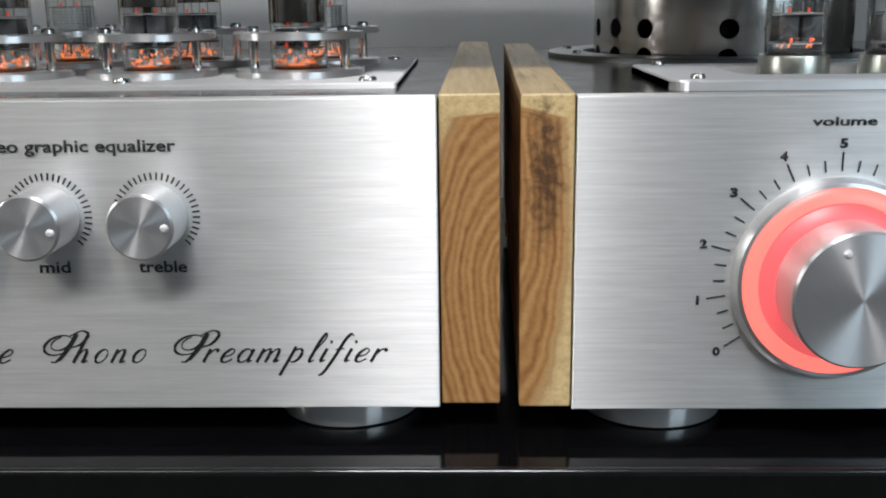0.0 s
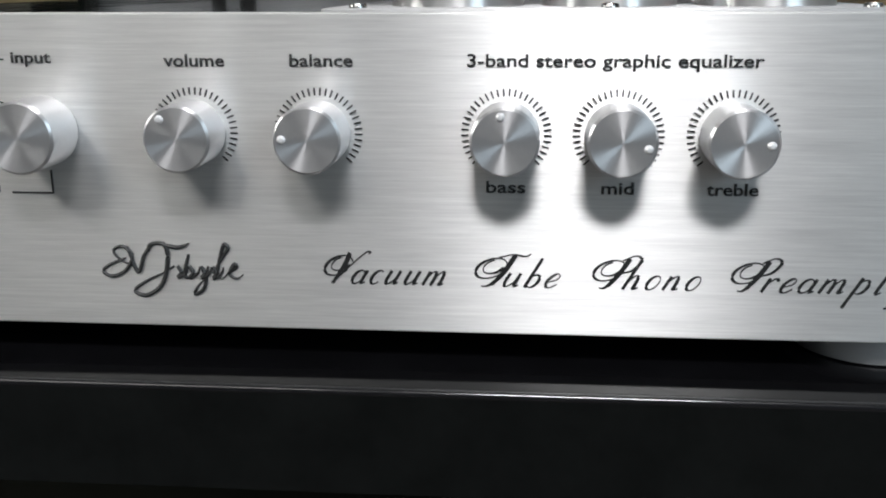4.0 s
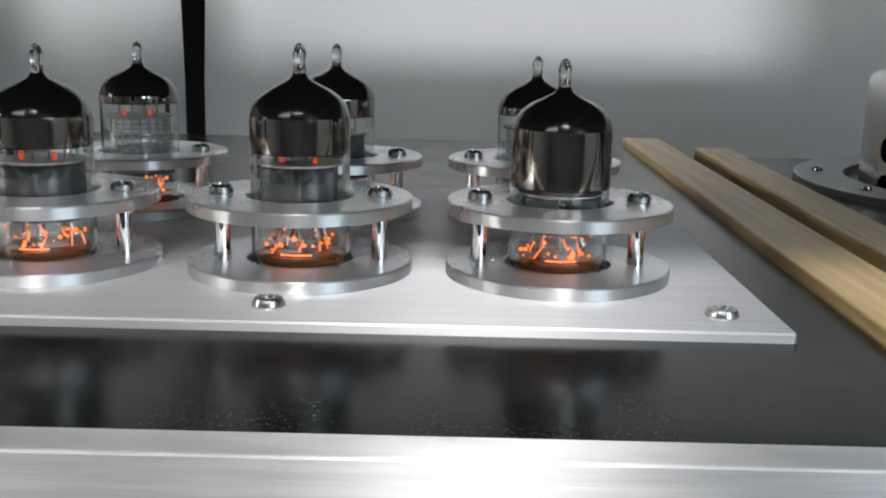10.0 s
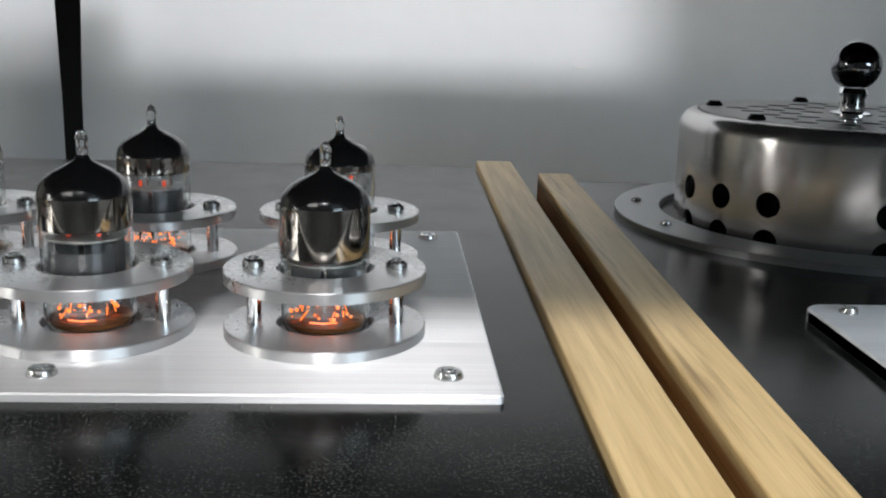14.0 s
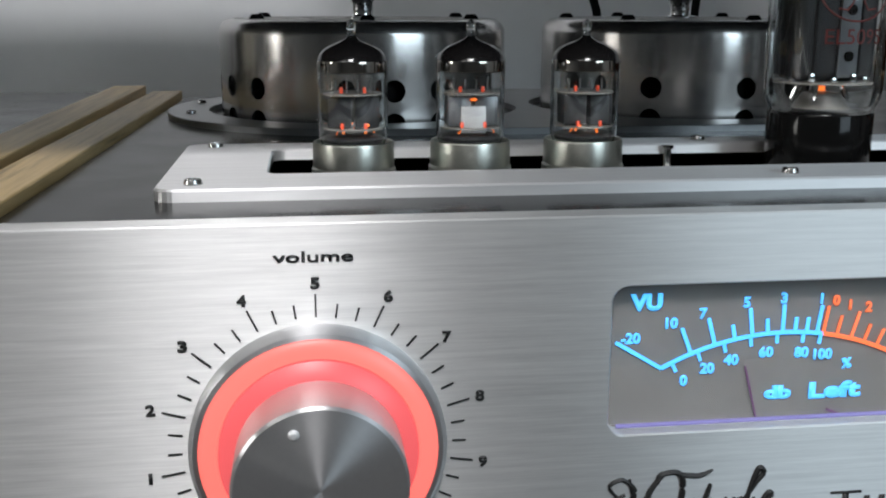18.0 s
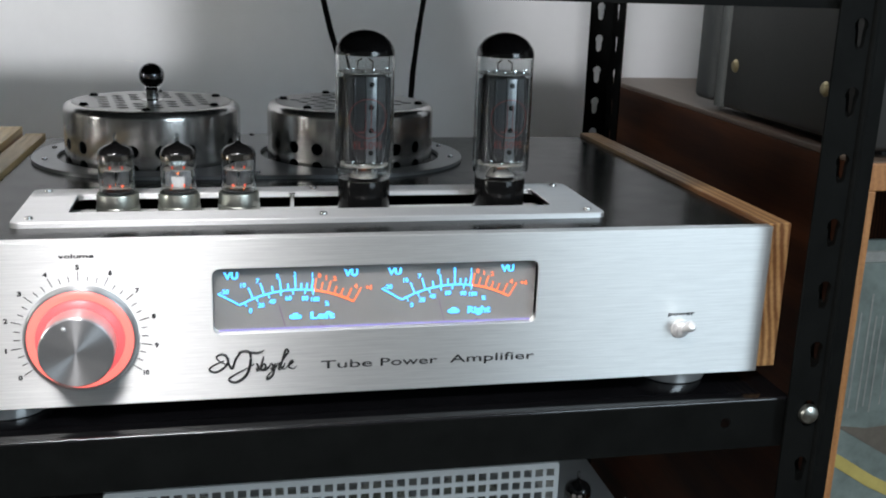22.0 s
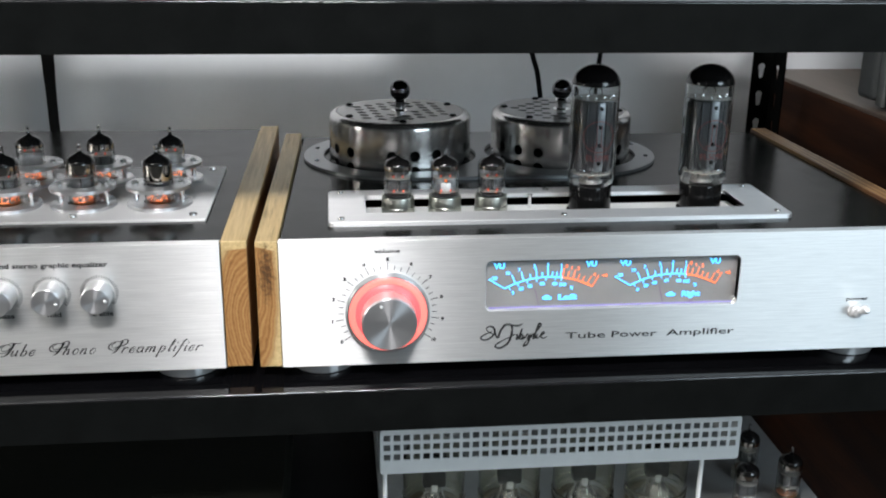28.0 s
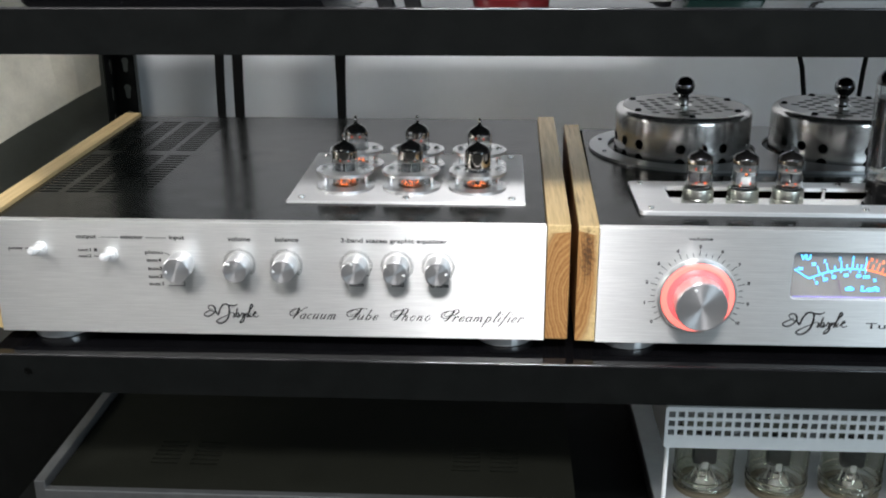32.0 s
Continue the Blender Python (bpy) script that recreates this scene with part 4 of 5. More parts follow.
# valve deck
PL = TOP + 0.002
deck = part("valve_deck", sheet(round_rect(-0.2195, -0.0156, 0.0618, 0.226, 0.0012, 3), [], TOP, PL, bevel=0.0004), PLATE, pre, "brushed aluminium deck plate", smooth=False, grain="xy")
for x in (-0.0271, -0.1176, -0.208):
    for y in (0.0734, 0.2145):
        screw(deck, x, y, PL)
XS, YS = (-0.1742, -0.1158, -0.0570), (0.1060, 0.1800)
for j, y in enumerate(YS):
    for i, x in enumerate(XS):
        gd = part("tube_guard", sheet(ring_pts(0, 0, 0.0255, 56), [ring_pts(0, 0, 0.0122, 36)], 0, 0.0027, bevel=0.0003), DISC, pre, "turned aluminium tube guard", at=(x, y, PL + 0.0001))
        part("top_ring", sheet(ring_pts(0, 0, 0.0255, 56), [ring_pts(0, 0, 0.0122, 36)], 0.0142, 0.0170, bevel=0.0003), DISC, gd)
        for sx in (-1, 1):
            px, py = sx * 0.0180, 0.0
            part("standoff", lathe([(0, 0.0027), (0.0019, 0.0027), (0.0019, 0.0142), (0, 0.0142)], 18, Matrix.Translation((px, py, 0))), CHROME, gd)
            part("screw_head", lathe([(0, 0.0182), (0.0013, 0.0182), (0.0014, 0.0190), (0.0021, 0.0191), (0.0027, 0.0184), (0.0028, 0.0171), (0, 0.0171)], 18, Matrix.Translation((px, py, 0))), SCREWSTEEL, gd)
        meshy = j == 1 and i != 1
        small_tube((x, y, PL + 0.0004), ((0.0492, 0.0505, 0.0484), (0.0484, 0.0490, 0.0468))[j][i], 0.0112, 0.64 if meshy else (0.55, 0.53, 0.42)[i] if j == 0 else 0.58, meshy, "preamplifier tubes",
                   "small glass tube with bright mesh anode and silvered top" if meshy else "small glass tube with silvered top in an aluminium guard",
                   lo=0.21, hi=0.55 if meshy else 0.47 if i < 2 else 0.38)

# ---------------------------------------------------------------- the power amplifier
AY = -0.0021
amp = thing("power_amplifier", "tube power amplifier with brushed front, twin meters and wooden sides", "amplifier", (0, AY, 0))
AL, AR = 0.0414, 0.5405
W0, W1, WZ0, WZ1 = 0.1925, 0.3865, 0.0536, 0.0930
face = part("front_panel", sheet([(AL, H0), (AR, H0), (AR, H1), (AL, H1)], [round_rect(W0, W1, WZ0, WZ1, 0.0042)], -0.008, 0.0, pose(0, 0, 0, 90, 0, 0), bevel=0.0004), FACE, amp, "brushed aluminium front plate", smooth=False, grain="xz")
AMP_BACK = 0.354
OX0, OX1, OY0, OY1 = 0.1070, 0.4140, 0.0660, 0.1150
part("top_cover", sheet([(0.0420, 0.0085), (AR - 0.001, 0.0085), (AR - 0.0052, AMP_BACK), (0.0520, AMP_BACK)], [round_rect(OX0 - 0.004, OX1 + 0.004, OY0 - 0.004, OY1 + 0.004, 0.003)], TOP - 0.0012, TOP), LACQUER, amp, "glossy black top cover", smooth=False)
bm = box(AL + 0.008, AR - 0.004, 0.0125, AMP_BACK - 0.002, H0 + 0.002, H0 + 0.0035)
box(AL + 0.008, AR - 0.004, AMP_BACK - 0.003, AMP_BACK - 0.0015, H0 + 0.003, TOP - 0.0015, 0, bm)
part("chassis", bm, RACKBLACK, amp, smooth=False)
part("socket_tray", box(OX0 - 0.006, OX1 + 0.006, OY0 - 0.006, OY1 + 0.006, 0.0990, 0.1002), WHITEPAINT, amp, "pale metal tray under the tube opening", smooth=False)
side_panel(amp, 0.0249, 0.0411, 0.0012, AMP_BACK + 0.006, WOODB, "yellow-brown wooden side panel with a dark streak", 0.022)
side_panel(amp, AR - 0.0005, 0.5565, 0.0055, AMP_BACK + 0.006, WOODC, "striped dark and light wooden side panel", -0.012)
for x in (0.0715, 0.494):
    for y in (0.0335, 0.30):
        foot(amp, x, y)

# raised deck and transformer covers
DZ = TOP + 0.0035
deck = part("valve_deck", sheet(round_rect(0.0770, 0.4440, 0.0415, 0.1325, 0.0055), [round_rect(OX0, OX1, OY0, OY1, 0.004)], TOP, DZ, bevel=0.0006), PLATE, amp, "brushed aluminium deck plate with a long opening", smooth=False, grain="xy")
for x in (0.0872, 0.2604, 0.4335):
    for y in (0.0500, 0.1245):
        screw(deck, x, y, DZ, 0.0026)
CUPS = ((0.1461, 0.2665), (0.3027, 0.2665))
R = 0.0925
stadium = [(CUPS[0][0] + R * math.cos(a), 0.2665 + R * math.sin(a)) for a in (radians(90 + 180 * k / 30) for k in range(31))]
stadium += [(CUPS[1][0] + R * math.cos(a), 0.2665 + R * math.sin(a)) for a in (radians(-90 + 180 * k / 30) for k in range(31))]
fl = part("cover_flange", sheet(stadium, [ring_pts(cx, cy, 0.0735, 64) for cx, cy in CUPS], TOP, TOP + 0.0028, bevel=0.0003), FLANGE, amp, "grey oblong flange round the two covers", smooth=False)
for x, y in ((0.0665, 0.2915), (0.0665, 0.2415), (0.3825, 0.2915), (0.3825, 0.2415), (0.2244, 0.3505), (0.2244, 0.1825)):
    screw(fl, x, y, TOP + 0.0028, 0.0022, DARKCHROME)


def drum_wall(r, z0, z1, columns, holes):
    """A drum wall with two rows of round holes, each hole with its own rim."""
    bm = bmesh.new()
    step = 2 * math.pi / columns
    zm = (z0 + z1) / 2
    around = lambda x, z, c, deep=0.0: bm.verts.new(((r - deep) * math.cos(c * step + x / r), (r - deep) * math.sin(c * step + x / r), z))
    for c in range(columns):
        w = r * step
        for a, b in ((z0, zm), (zm, z1)):
            if not holes[c % len(holes)]:
                for k in range(2):
                    bm.faces.new((around(k * w / 2, a, c), around((k + 1) * w / 2, a, c), around((k + 1) * w / 2, b, c), around(k * w / 2, b, c)))
                continue
            n, hw, hh, cz = 24, w / 2, (b - a) / 2, (a + b) / 2
            outer, inner, deep = [], [], []
            for k in range(n):
                t = 2 * math.pi * (k + 0.5) / n if n % 8 else 2 * math.pi * k / n
                cs, sn = math.cos(t), math.sin(t)
                f = 1 / max(abs(cs), abs(sn))
                outer.append(around(hw + hw * cs * f, cz + hh * sn * f, c))
                inner.append(around(hw + 0.0048 * cs, cz + 0.0048 * sn, c))
                deep.append(around(hw + 0.0048 * cs, cz + 0.0048 * sn, c, 0.0012))
            for k in range(n):
                q = (k + 1) % n
                bm.faces.new((outer[k], outer[q], inner[q], inner[k]))
                bm.faces.new((inner[k], inner[q], deep[q], deep[k]))
    bmesh.ops.remove_doubles(bm, verts=bm.verts, dist=2e-6)
    return bm


def transformer_cover(cx, cy, turn, lid_turn):
    c = part("transformer_cover", drum_wall(0.0675, 0.1030, 0.1310, 20, (1, 1, 1, 0)), STEEL, amp, "polished steel drum cover with round vent holes", at=pose(cx, cy, 0, 0, 0, turn))
    part("upper_wall", lathe([(0.0664, 0.1310), (0.0675, 0.1310), (0.0675, 0.1466), (0.0672, 0.1484), (0.0664, 0.1502), (0.0651, 0.1517), (0.0632, 0.1527), (0.0606, 0.1530), (0.0606, 0.1518), (0.0655, 0.1480), (0.0664, 0.1310)], 72), STEEL, c)
    rows = []
    for j in range(-4, 5):
        for i in range(-4, 5):
            x, y = (i + 0.5 * (j % 2)) * 0.0150, j * 0.0112
            if 0.0135 < math.hypot(x, y) < 0.0475:
                rows.append(round_rect(x - 0.0047, x + 0.0047, y - 0.0034, y + 0.0034, 0.0031, 4))
    spin = math.radians(lid_turn - turn)
    cs, sn = math.cos(spin), math.sin(spin)
    rows = [[(x * cs - y * sn, x * sn + y * cs) for x, y in row] for row in rows]
    part("lid", sheet(ring_pts(0, 0, 0.0602, 64), rows, 0.1525, 0.1532), LID, c, "grey lid with staggered rows of oval holes", smooth=False)
    part("inner_coil", lathe([(0, 0.1420), (0.052, 0.1420), (0.060, 0.139), (0.062, 0.108), (0, 0.108)], 40), RACKBLACK, c)
    for k in range(6):
        a = radians(30 + 60 * k)
        part("dome_screw", lathe([(0, 0.0022), (0.0022, 0.0021), (0.0034, 0.0008), (0.0036, 0), (0, 0)], 14, Matrix.Translation((0.0555 * math.cos(a), 0.0555 * math.sin(a), 0.1532))), BAKELITE, c)
    prof = [(0, 0.1532), (0.0085, 0.1532), (0.0085, 0.1540), (0.0052, 0.1548), (0.0048, 0.1600), (0.0058, 0.1620), (0.0050, 0.1640)]
    prof += [(0.0098 * math.sin(radians(a)), 0.1728 - 0.0098 * math.cos(radians(a))) for a in range(32, 181, 12)]
    prof[-1] = (0, prof[-1][1])
    fin = part("ball_finial", lathe([(0, prof[7][1])] + prof[7:], 40), DARKCHROME, c, "black chrome ball finial")
    part("finial_stem", lathe(prof[:7] + [(0, 0.1640)], 32), CHROME, fin, "bright turned stem")


for (cx, cy), turn in zip(CUPS, (179, 196)):
    transformer_cover(cx, cy, turn, -25 if cx < 0.2 else -10)

# volume control
VX, VZ = 0.1197, 0.0554
dial = part("volume_dial", lathe([(0, 0), (0.0312, 0), (0.0312, 0.003), (0.0300, 0.0048), (0.0288, 0.005), (0.0288, 0.0035), (0, 0.0035)], 72, pose(VX, 0, VZ, 90, 0, 0)), TURNED, amp, "turned metal dial ring")
part("lit_ring", lathe([(0.0240, 0.0036), (0.0287, 0.0036), (0.0287, 0.0046), (0.0270, 0.0058), (0.0243, 0.0061), (0.0240, 0.0036)], 72, pose(VX, 0, VZ, 90, 0, 0)), REDRING, dial, "red lit translucent ring")
# reflective collar; its mirrored ring light is put in as emission
part("inner_ring", lathe([(0.0195, 0.0036), (0.0239, 0.0036), (0.0239, 0.0062), (0.0205, 0.0086), (0.0195, 0.0088), (0.0195, 0.0036)], 72, pose(VX, 0, VZ, 90, 0, 0)), COLLARGLOW, dial, "inner collar with the lit ring's pink reflection as a glow")
kn = knob(amp, VX, VZ, 0.0200, 0.0250, 112, "volume_knob")
rects = []
for k in range(31):
    a = radians(214 - 248 * k / 30)
    major = k % 3 == 0
    r1 = 0.0385 if major else 0.0362
    rects.append((VX + 0.0328 * math.cos(a), VZ + 0.0328 * math.sin(a), VX + r1 * math.cos(a), VZ + r1 * math.sin(a), 0.00042))
for one in rects:
    bars("dial_tick", [one], -0.0001, PRINT, face)
for k in range(11):
    a = radians(214 - 24.8 * k)
    lettering("dial_number", str(k), 0.0037, on_front(VX + 0.0412 * math.cos(a), VZ + 0.0412 * math.sin(a) - 0.0013, -0.0001), PRINT, face, align="CENTER", offset=0.00015, width=0.0032 if k == 10 else 0.0022 if k != 1 else 0.0009)
lettering("lettering", "volume", 0.0036, on_front(0.1100, 0.1018, -0.0001), PRINT, face, offset=0.00006, width=0.0188)
for body, x0, x1 in (("Tube", 0.2545, 0.2852), ("Power", 0.2903, 0.3253), ("Amplifier", 0.3333, 0.3868)):
    lettering("lettering", body, 0.0072, on_front(x0, 0.0294, -0.0001), PRINT, face, offset=0.00002, width=x1 - x0)
swash("flourish_mark", 0.1893, 0.0294, 0.00085, -0.0002, face)
lettering("lettering", "power", 0.0036, on_front(0.4745, 0.0541, -0.0001), PRINT, face, offset=0.00006, width=0.018)
toggle(amp, 0.4835, 0.0452, -32)

# meters behind the window
panel = part("meter_panel", box(W0 - 0.004, W1 + 0.004, 0.0062, 0.0082, WZ0 - 0.004, WZ1 + 0.004), DISPLAY, amp, "grey meter panel behind the window", smooth=False)
MY = 0.0058


def meter(cx, word):
    zc, rr = 0.0083, 0.0695
    at = lambda deg, r: (cx + 0.0022 + r * math.sin(radians(deg)), zc + r * math.cos(radians(deg)))
    a0, a1, cut = -28.6, 28.6, 8.4
    for name, lo, hi, mat in (("cyan_scale", a0, cut, CYAN), ("orange_scale", cut, a1, ORANGE)):
        n = 14
        rects = []
        for k in range(n):
            p, q = at(lo + (hi - lo) * k / n, rr), at(lo + (hi - lo) * (k + 1) / n, rr)
            rects.append((*p, *q, 0.0010))
        if lo == a0:
            for k, (d, ln) in enumerate(((-28.6, 0.0085), (-21.5, 0.0075), (-16, 0.0075), (-11.5, 0.004), (-7.6, 0.0075), (-4.2, 0.004), (-0.8, 0.0075), (2, 0.004), (4.6, 0.004), (7.0, 0.0075))):
                lean = 1.25
                rects.append((*at(d, rr), cx + 0.0022 + (rr + ln) * math.sin(radians(d * lean)) if k == 0 else at(d, rr + ln)[0], at(d, rr + ln)[1], 0.0009))
            for d in (-26, -20, -14, -8, -2, 4, 8):
                rects.append((*at(d, rr - 0.0028), *at(d, rr), 0.0008))
        else:
            for d, ln in ((cut, 0.0075), (11.6, 0.0055), (15, 0.0075), (18.2, 0.005), (21.4, 0.005), (25, 0.007), (28.6, 0.0098)):
                rects.append((*at(d, rr), *at(d, rr + ln), 0.0007))
        bars(name, rects, MY, mat, panel, "glowing " + ("cyan" if mat is CYAN else "orange") + " scale line")
    for body, d, r, mat in (("-20", -31, 0.081, CYAN), ("10", -23, 0.0795, CYAN), ("7", -16.8, 0.0788, CYAN), ("5", -8.2, 0.0788, CYAN), ("3", -0.9, 0.0788, CYAN), ("1", 6.6, 0.0788, CYAN),
                            ("0", 9.6, 0.0788, ORANGE), ("1", 12.6, 0.0782, ORANGE), ("2", 16.4, 0.0788, ORANGE), ("4", 26.2, 0.0785, ORANGE), ("+6", 31.5, 0.0815, ORANGE),
                            ("0", -25.2, 0.0635, CYAN), ("20", -19, 0.0640, CYAN), ("40", -13, 0.0642, CYAN), ("60", -4.5, 0.0645, CYAN), ("80", 4.2, 0.0640, CYAN), ("100", 9.6, 0.0640, CYAN), ("%", 16.2, 0.0628, CYAN)):
        x, z = at(d, r)
        lettering("meter_number", body, 0.0038, on_front(x, z - 0.0013, MY), mat, panel, align="CENTER", offset=0.00013, lift=0.0002)
    for x in (cx - 0.0358, cx + 0.0340):
        lettering("meter_sign", "VU", 0.0056, on_front(x, 0.0853, MY), CYAN, panel, align="CENTER", offset=0.0003, width=0.0084, lift=0.0002)
    lettering("meter_sign", "db", 0.0046, on_front(cx + 0.0012, 0.0597, MY), CYAN, panel, align="CENTER", offset=0.00026, width=0.0074, lift=0.0002)
    lettering("meter_word", word, 0.0058, on_front(cx + 0.0172, 0.0593, MY), CYAN, panel, align="CENTER", offset=0.00026, width=0.0145, lift=0.0002)
    bars("needle", [(cx - 0.0046, 0.0546, cx - 0.0085, 0.0690, 0.00045)], MY - 0.0004, PURPLE, panel, "thin dark purple needle")
    bars("needle_foot", [(cx + 0.0185, 0.0545, cx + 0.0150, 0.0560, 0.0006)], MY - 0.0004, PURPLE, panel)


PURPLE = simple("needle_purple", (0.10, 0.03, 0.10), 0.5)
meter(0.2386, "Left")
meter(0.3345, "Right")
pane = part("window_pane", box(W0 - 0.003, W1 + 0.003, 0.0036, 0.0050, WZ0 - 0.003, WZ1 + 0.003), TUBEGLASS, amp, "clear window pane", smooth=False)
pane.visible_shadow = False
bm = bmesh.new()
tube_line([(W0 + 0.003, 0.0030, WZ0 + 0.0012), (W1 - 0.003, 0.0030, WZ0 + 0.0012)], 0.0006, 8, bm)
part("window_light_bar", bm, glowing("violet_edge_light", (0.45, 0.4, 1.0), 0.14), amp, "violet lit edge of the window")

for i, x in enumerate((0.1334, 0.1715, 0.2095)):
    part("tube_socket", lathe([(0, 0.0997), (0.0134, 0.0997), (0.0136, 0.1005), (0.0136, 0.1085), (0.0131, 0.1092), (0.0131, 0.1162), (0.0128, 0.1172), (0.0121, 0.1170), (0.0118, 0.1150), (0, 0.1150)], 44, Matrix.Translation((x, 0.0960, 0))), ZINC, amp, "dull zinc-plated tube socket")
    small_tube((x, 0.0960 + AY, 0.1152), 0.0405, 0.0111, 0.60, False, "driver tubes", ("small glass tube with silvered top in a zinc socket", "small glass tube with a pale square shield inside", "small glass tube with silvered top in a zinc socket")[i], i == 1, 0.15, 0.42)
for x in (0.2915, 0.3852):
    part("power_socket", lathe([(0, 0.0997), (0.0185, 0.0997), (0.0185, 0.1032), (0, 0.1032)], 32, Matrix.Translation((x, 0.0950, 0))), BAKELITE, amp)
    power_tube((x, 0.0950 + AY, 0.1034), 0.1190, 0.0192, "tall clear glass power tube with black base and black domed top")
part("tray_post", lathe([(0, 0.0997), (0.0015, 0.0997), (0.0015, 0.1105), (0.0024, 0.1108), (0.0024, 0.1116), (0, 0.1118)], 12, Matrix.Translation((0.2450, 0.1130, 0))), CHROME, amp)
spacer = thing("screw_head", "bright round screw heads in the gap between the amplifiers", "screw", (0.0222, 0.030, 0.0640))
part("spacer_body", lathe([(0, -0.0008), (0.0022, -0.0006), (0.0026, 0.0), (0.0022, 0.0006), (0, 0.0008)], 18, pose(0, 0, 0, 0, 90, 0)), CHROME, spacer)

# ---------------------------------------------------------------- behind the amplifiers
def ribbon(line, thick):
    """A flat strap through points (x, y, z, half width), its face to the front."""
    bm = bmesh.new()
    rings = []
    for x, y, z, w in line:
        k = 0.35 * thick
        rings.append([bm.verts.new(c) for c in ((x - w, y - k, z - k), (x + w, y - k, z - k), (x + w, y + thick, z + k), (x - w, y + thick, z + k))])
    for p, q in zip(rings, rings[1:]):
        for k in range(4):
            bm.faces.new((p[k], p[(k + 1) % 4], q[(k + 1) % 4], q[k]))
    bm.faces.new(rings[0][::-1])
    bm.faces.new(rings[-1])
    return bm


for x, top, low, lean in ((-0.3905, 0.0058, 0.0054, 0.004), (-0.3675, 0.0068, 0.0062, 0.003), (-0.2375, 0.0088, 0.0056, 0.001)):
    s = thing("hanging_strap", "flat black strap hanging over the shelf's back edge", "strap", (x, 0, 0), "hanging straps")
    run = [(lean, 0.395, 0.2834, top), (lean, 0.420, 0.2840, top), (lean, 0.470, 0.2790, top), (lean, 0.494, 0.2640, top), (lean * 0.8, 0.500, 0.2400, top), (lean * 0.6, 0.501, 0.2000, (2 * top + low) / 3)]
    run += [(0.0, 0.501, 0.1300, low), (-lean * 0.4, 0.501, 0.0500, low * 0.95), (-lean, 0.501, -0.1500, low)]
    part("webbing", ribbon(run, 0.0022), WEBBING, s)
for pts in ([(0.288, 0.413, 0.2838), (0.290, 0.424, 0.2810), (0.292, 0.452, 0.262), (0.298, 0.478, 0.235), (0.308, 0.482, 0.195), (0.321, 0.480, 0.155), (0.335, 0.470, 0.06)],
            [(0.410, 0.413, 0.2838), (0.409, 0.424, 0.2810), (0.407, 0.452, 0.262), (0.403, 0.478, 0.235), (0.398, 0.482, 0.195), (0.393, 0.480, 0.155), (0.385, 0.470, 0.05)]):
    s = thing("hanging_cable", "thin black cable hanging from the shelf behind the amplifier", "cable", (0, 0, 0), "hanging cables")
    part("cord", tube_line(pts, 0.0030, 8), WEBBING, s)
mk = thing("wall_scratch", "small scuff on the grey wall", "scuff", (0.1, WALL_Y - 0.0006, 0.149))
part("scuff", tube_line([(-0.006, 0, 0.001), (0, 0, 0.0), (0.005, 0, -0.001)], 0.0005, 6), WHITEPAINT, mk)

# ---------------------------------------------------------------- the shelf below
PALEDECK = simple("pale_deck_paint", (0.30, 0.31, 0.31), 0.32, 0.3, 0.1, 60)
SH = -0.2302
cage = thing("caged_tube_amplifier", "tube amplifier with a white perforated cage over large tubes", "amplifier", (0, 0, 0))
CX0, CX1, CY, CZ = 0.1160, 0.4345, 0.0690, -0.0825
CB = -0.1245
cells = []
for j in range(3):
    for i in range(37):
        x, z = 0.1190 + i * 0.0085, -0.0872 - j * 0.0092
        cells.append([(x, z - 0.0059), (x + 0.0058, z - 0.0059), (x + 0.0058, z), (x, z)])
part("cage_front", sheet(round_rect(CX0, CX1, CB, CZ, 0.0025, 4), cells, -0.0012, 0, pose(0, CY, 0, 90, 0, 0)), WHITEPAINT, cage, "white sheet with square holes", smooth=False)
bm = box(CX0 + 0.002, CX1 - 0.002, CY + 0.0013, CY + 0.18, CZ - 0.0013, CZ)
for x in (CX0, CX1 - 0.0012):
    box(x, x + 0.0012, CY + 0.0013, CY + 0.18, CB, CZ - 0.0013, 0, bm)
part("cage_shell", bm, WHITEPAINT, cage, smooth=False)
for x in (CX0 + 0.002, 0.4010):
    part("cage_leg", tube_line([(x + 0.002, CY + 0.004, -0.2045), (x + 0.002, CY + 0.004, CB + 0.001)], 0.0021, 12), WHITEPAINT, cage)
part("deck", box(0.1180, 0.545, 0.03, 0.36, -0.2100, -0.2046, 0.001), PALEDECK, cage, "pale grey metal deck", smooth=False)
part("case", box(0.1195, 0.542, 0.034, 0.355, SH + 0.002, -0.2101), GREYCASE, cage, smooth=False)


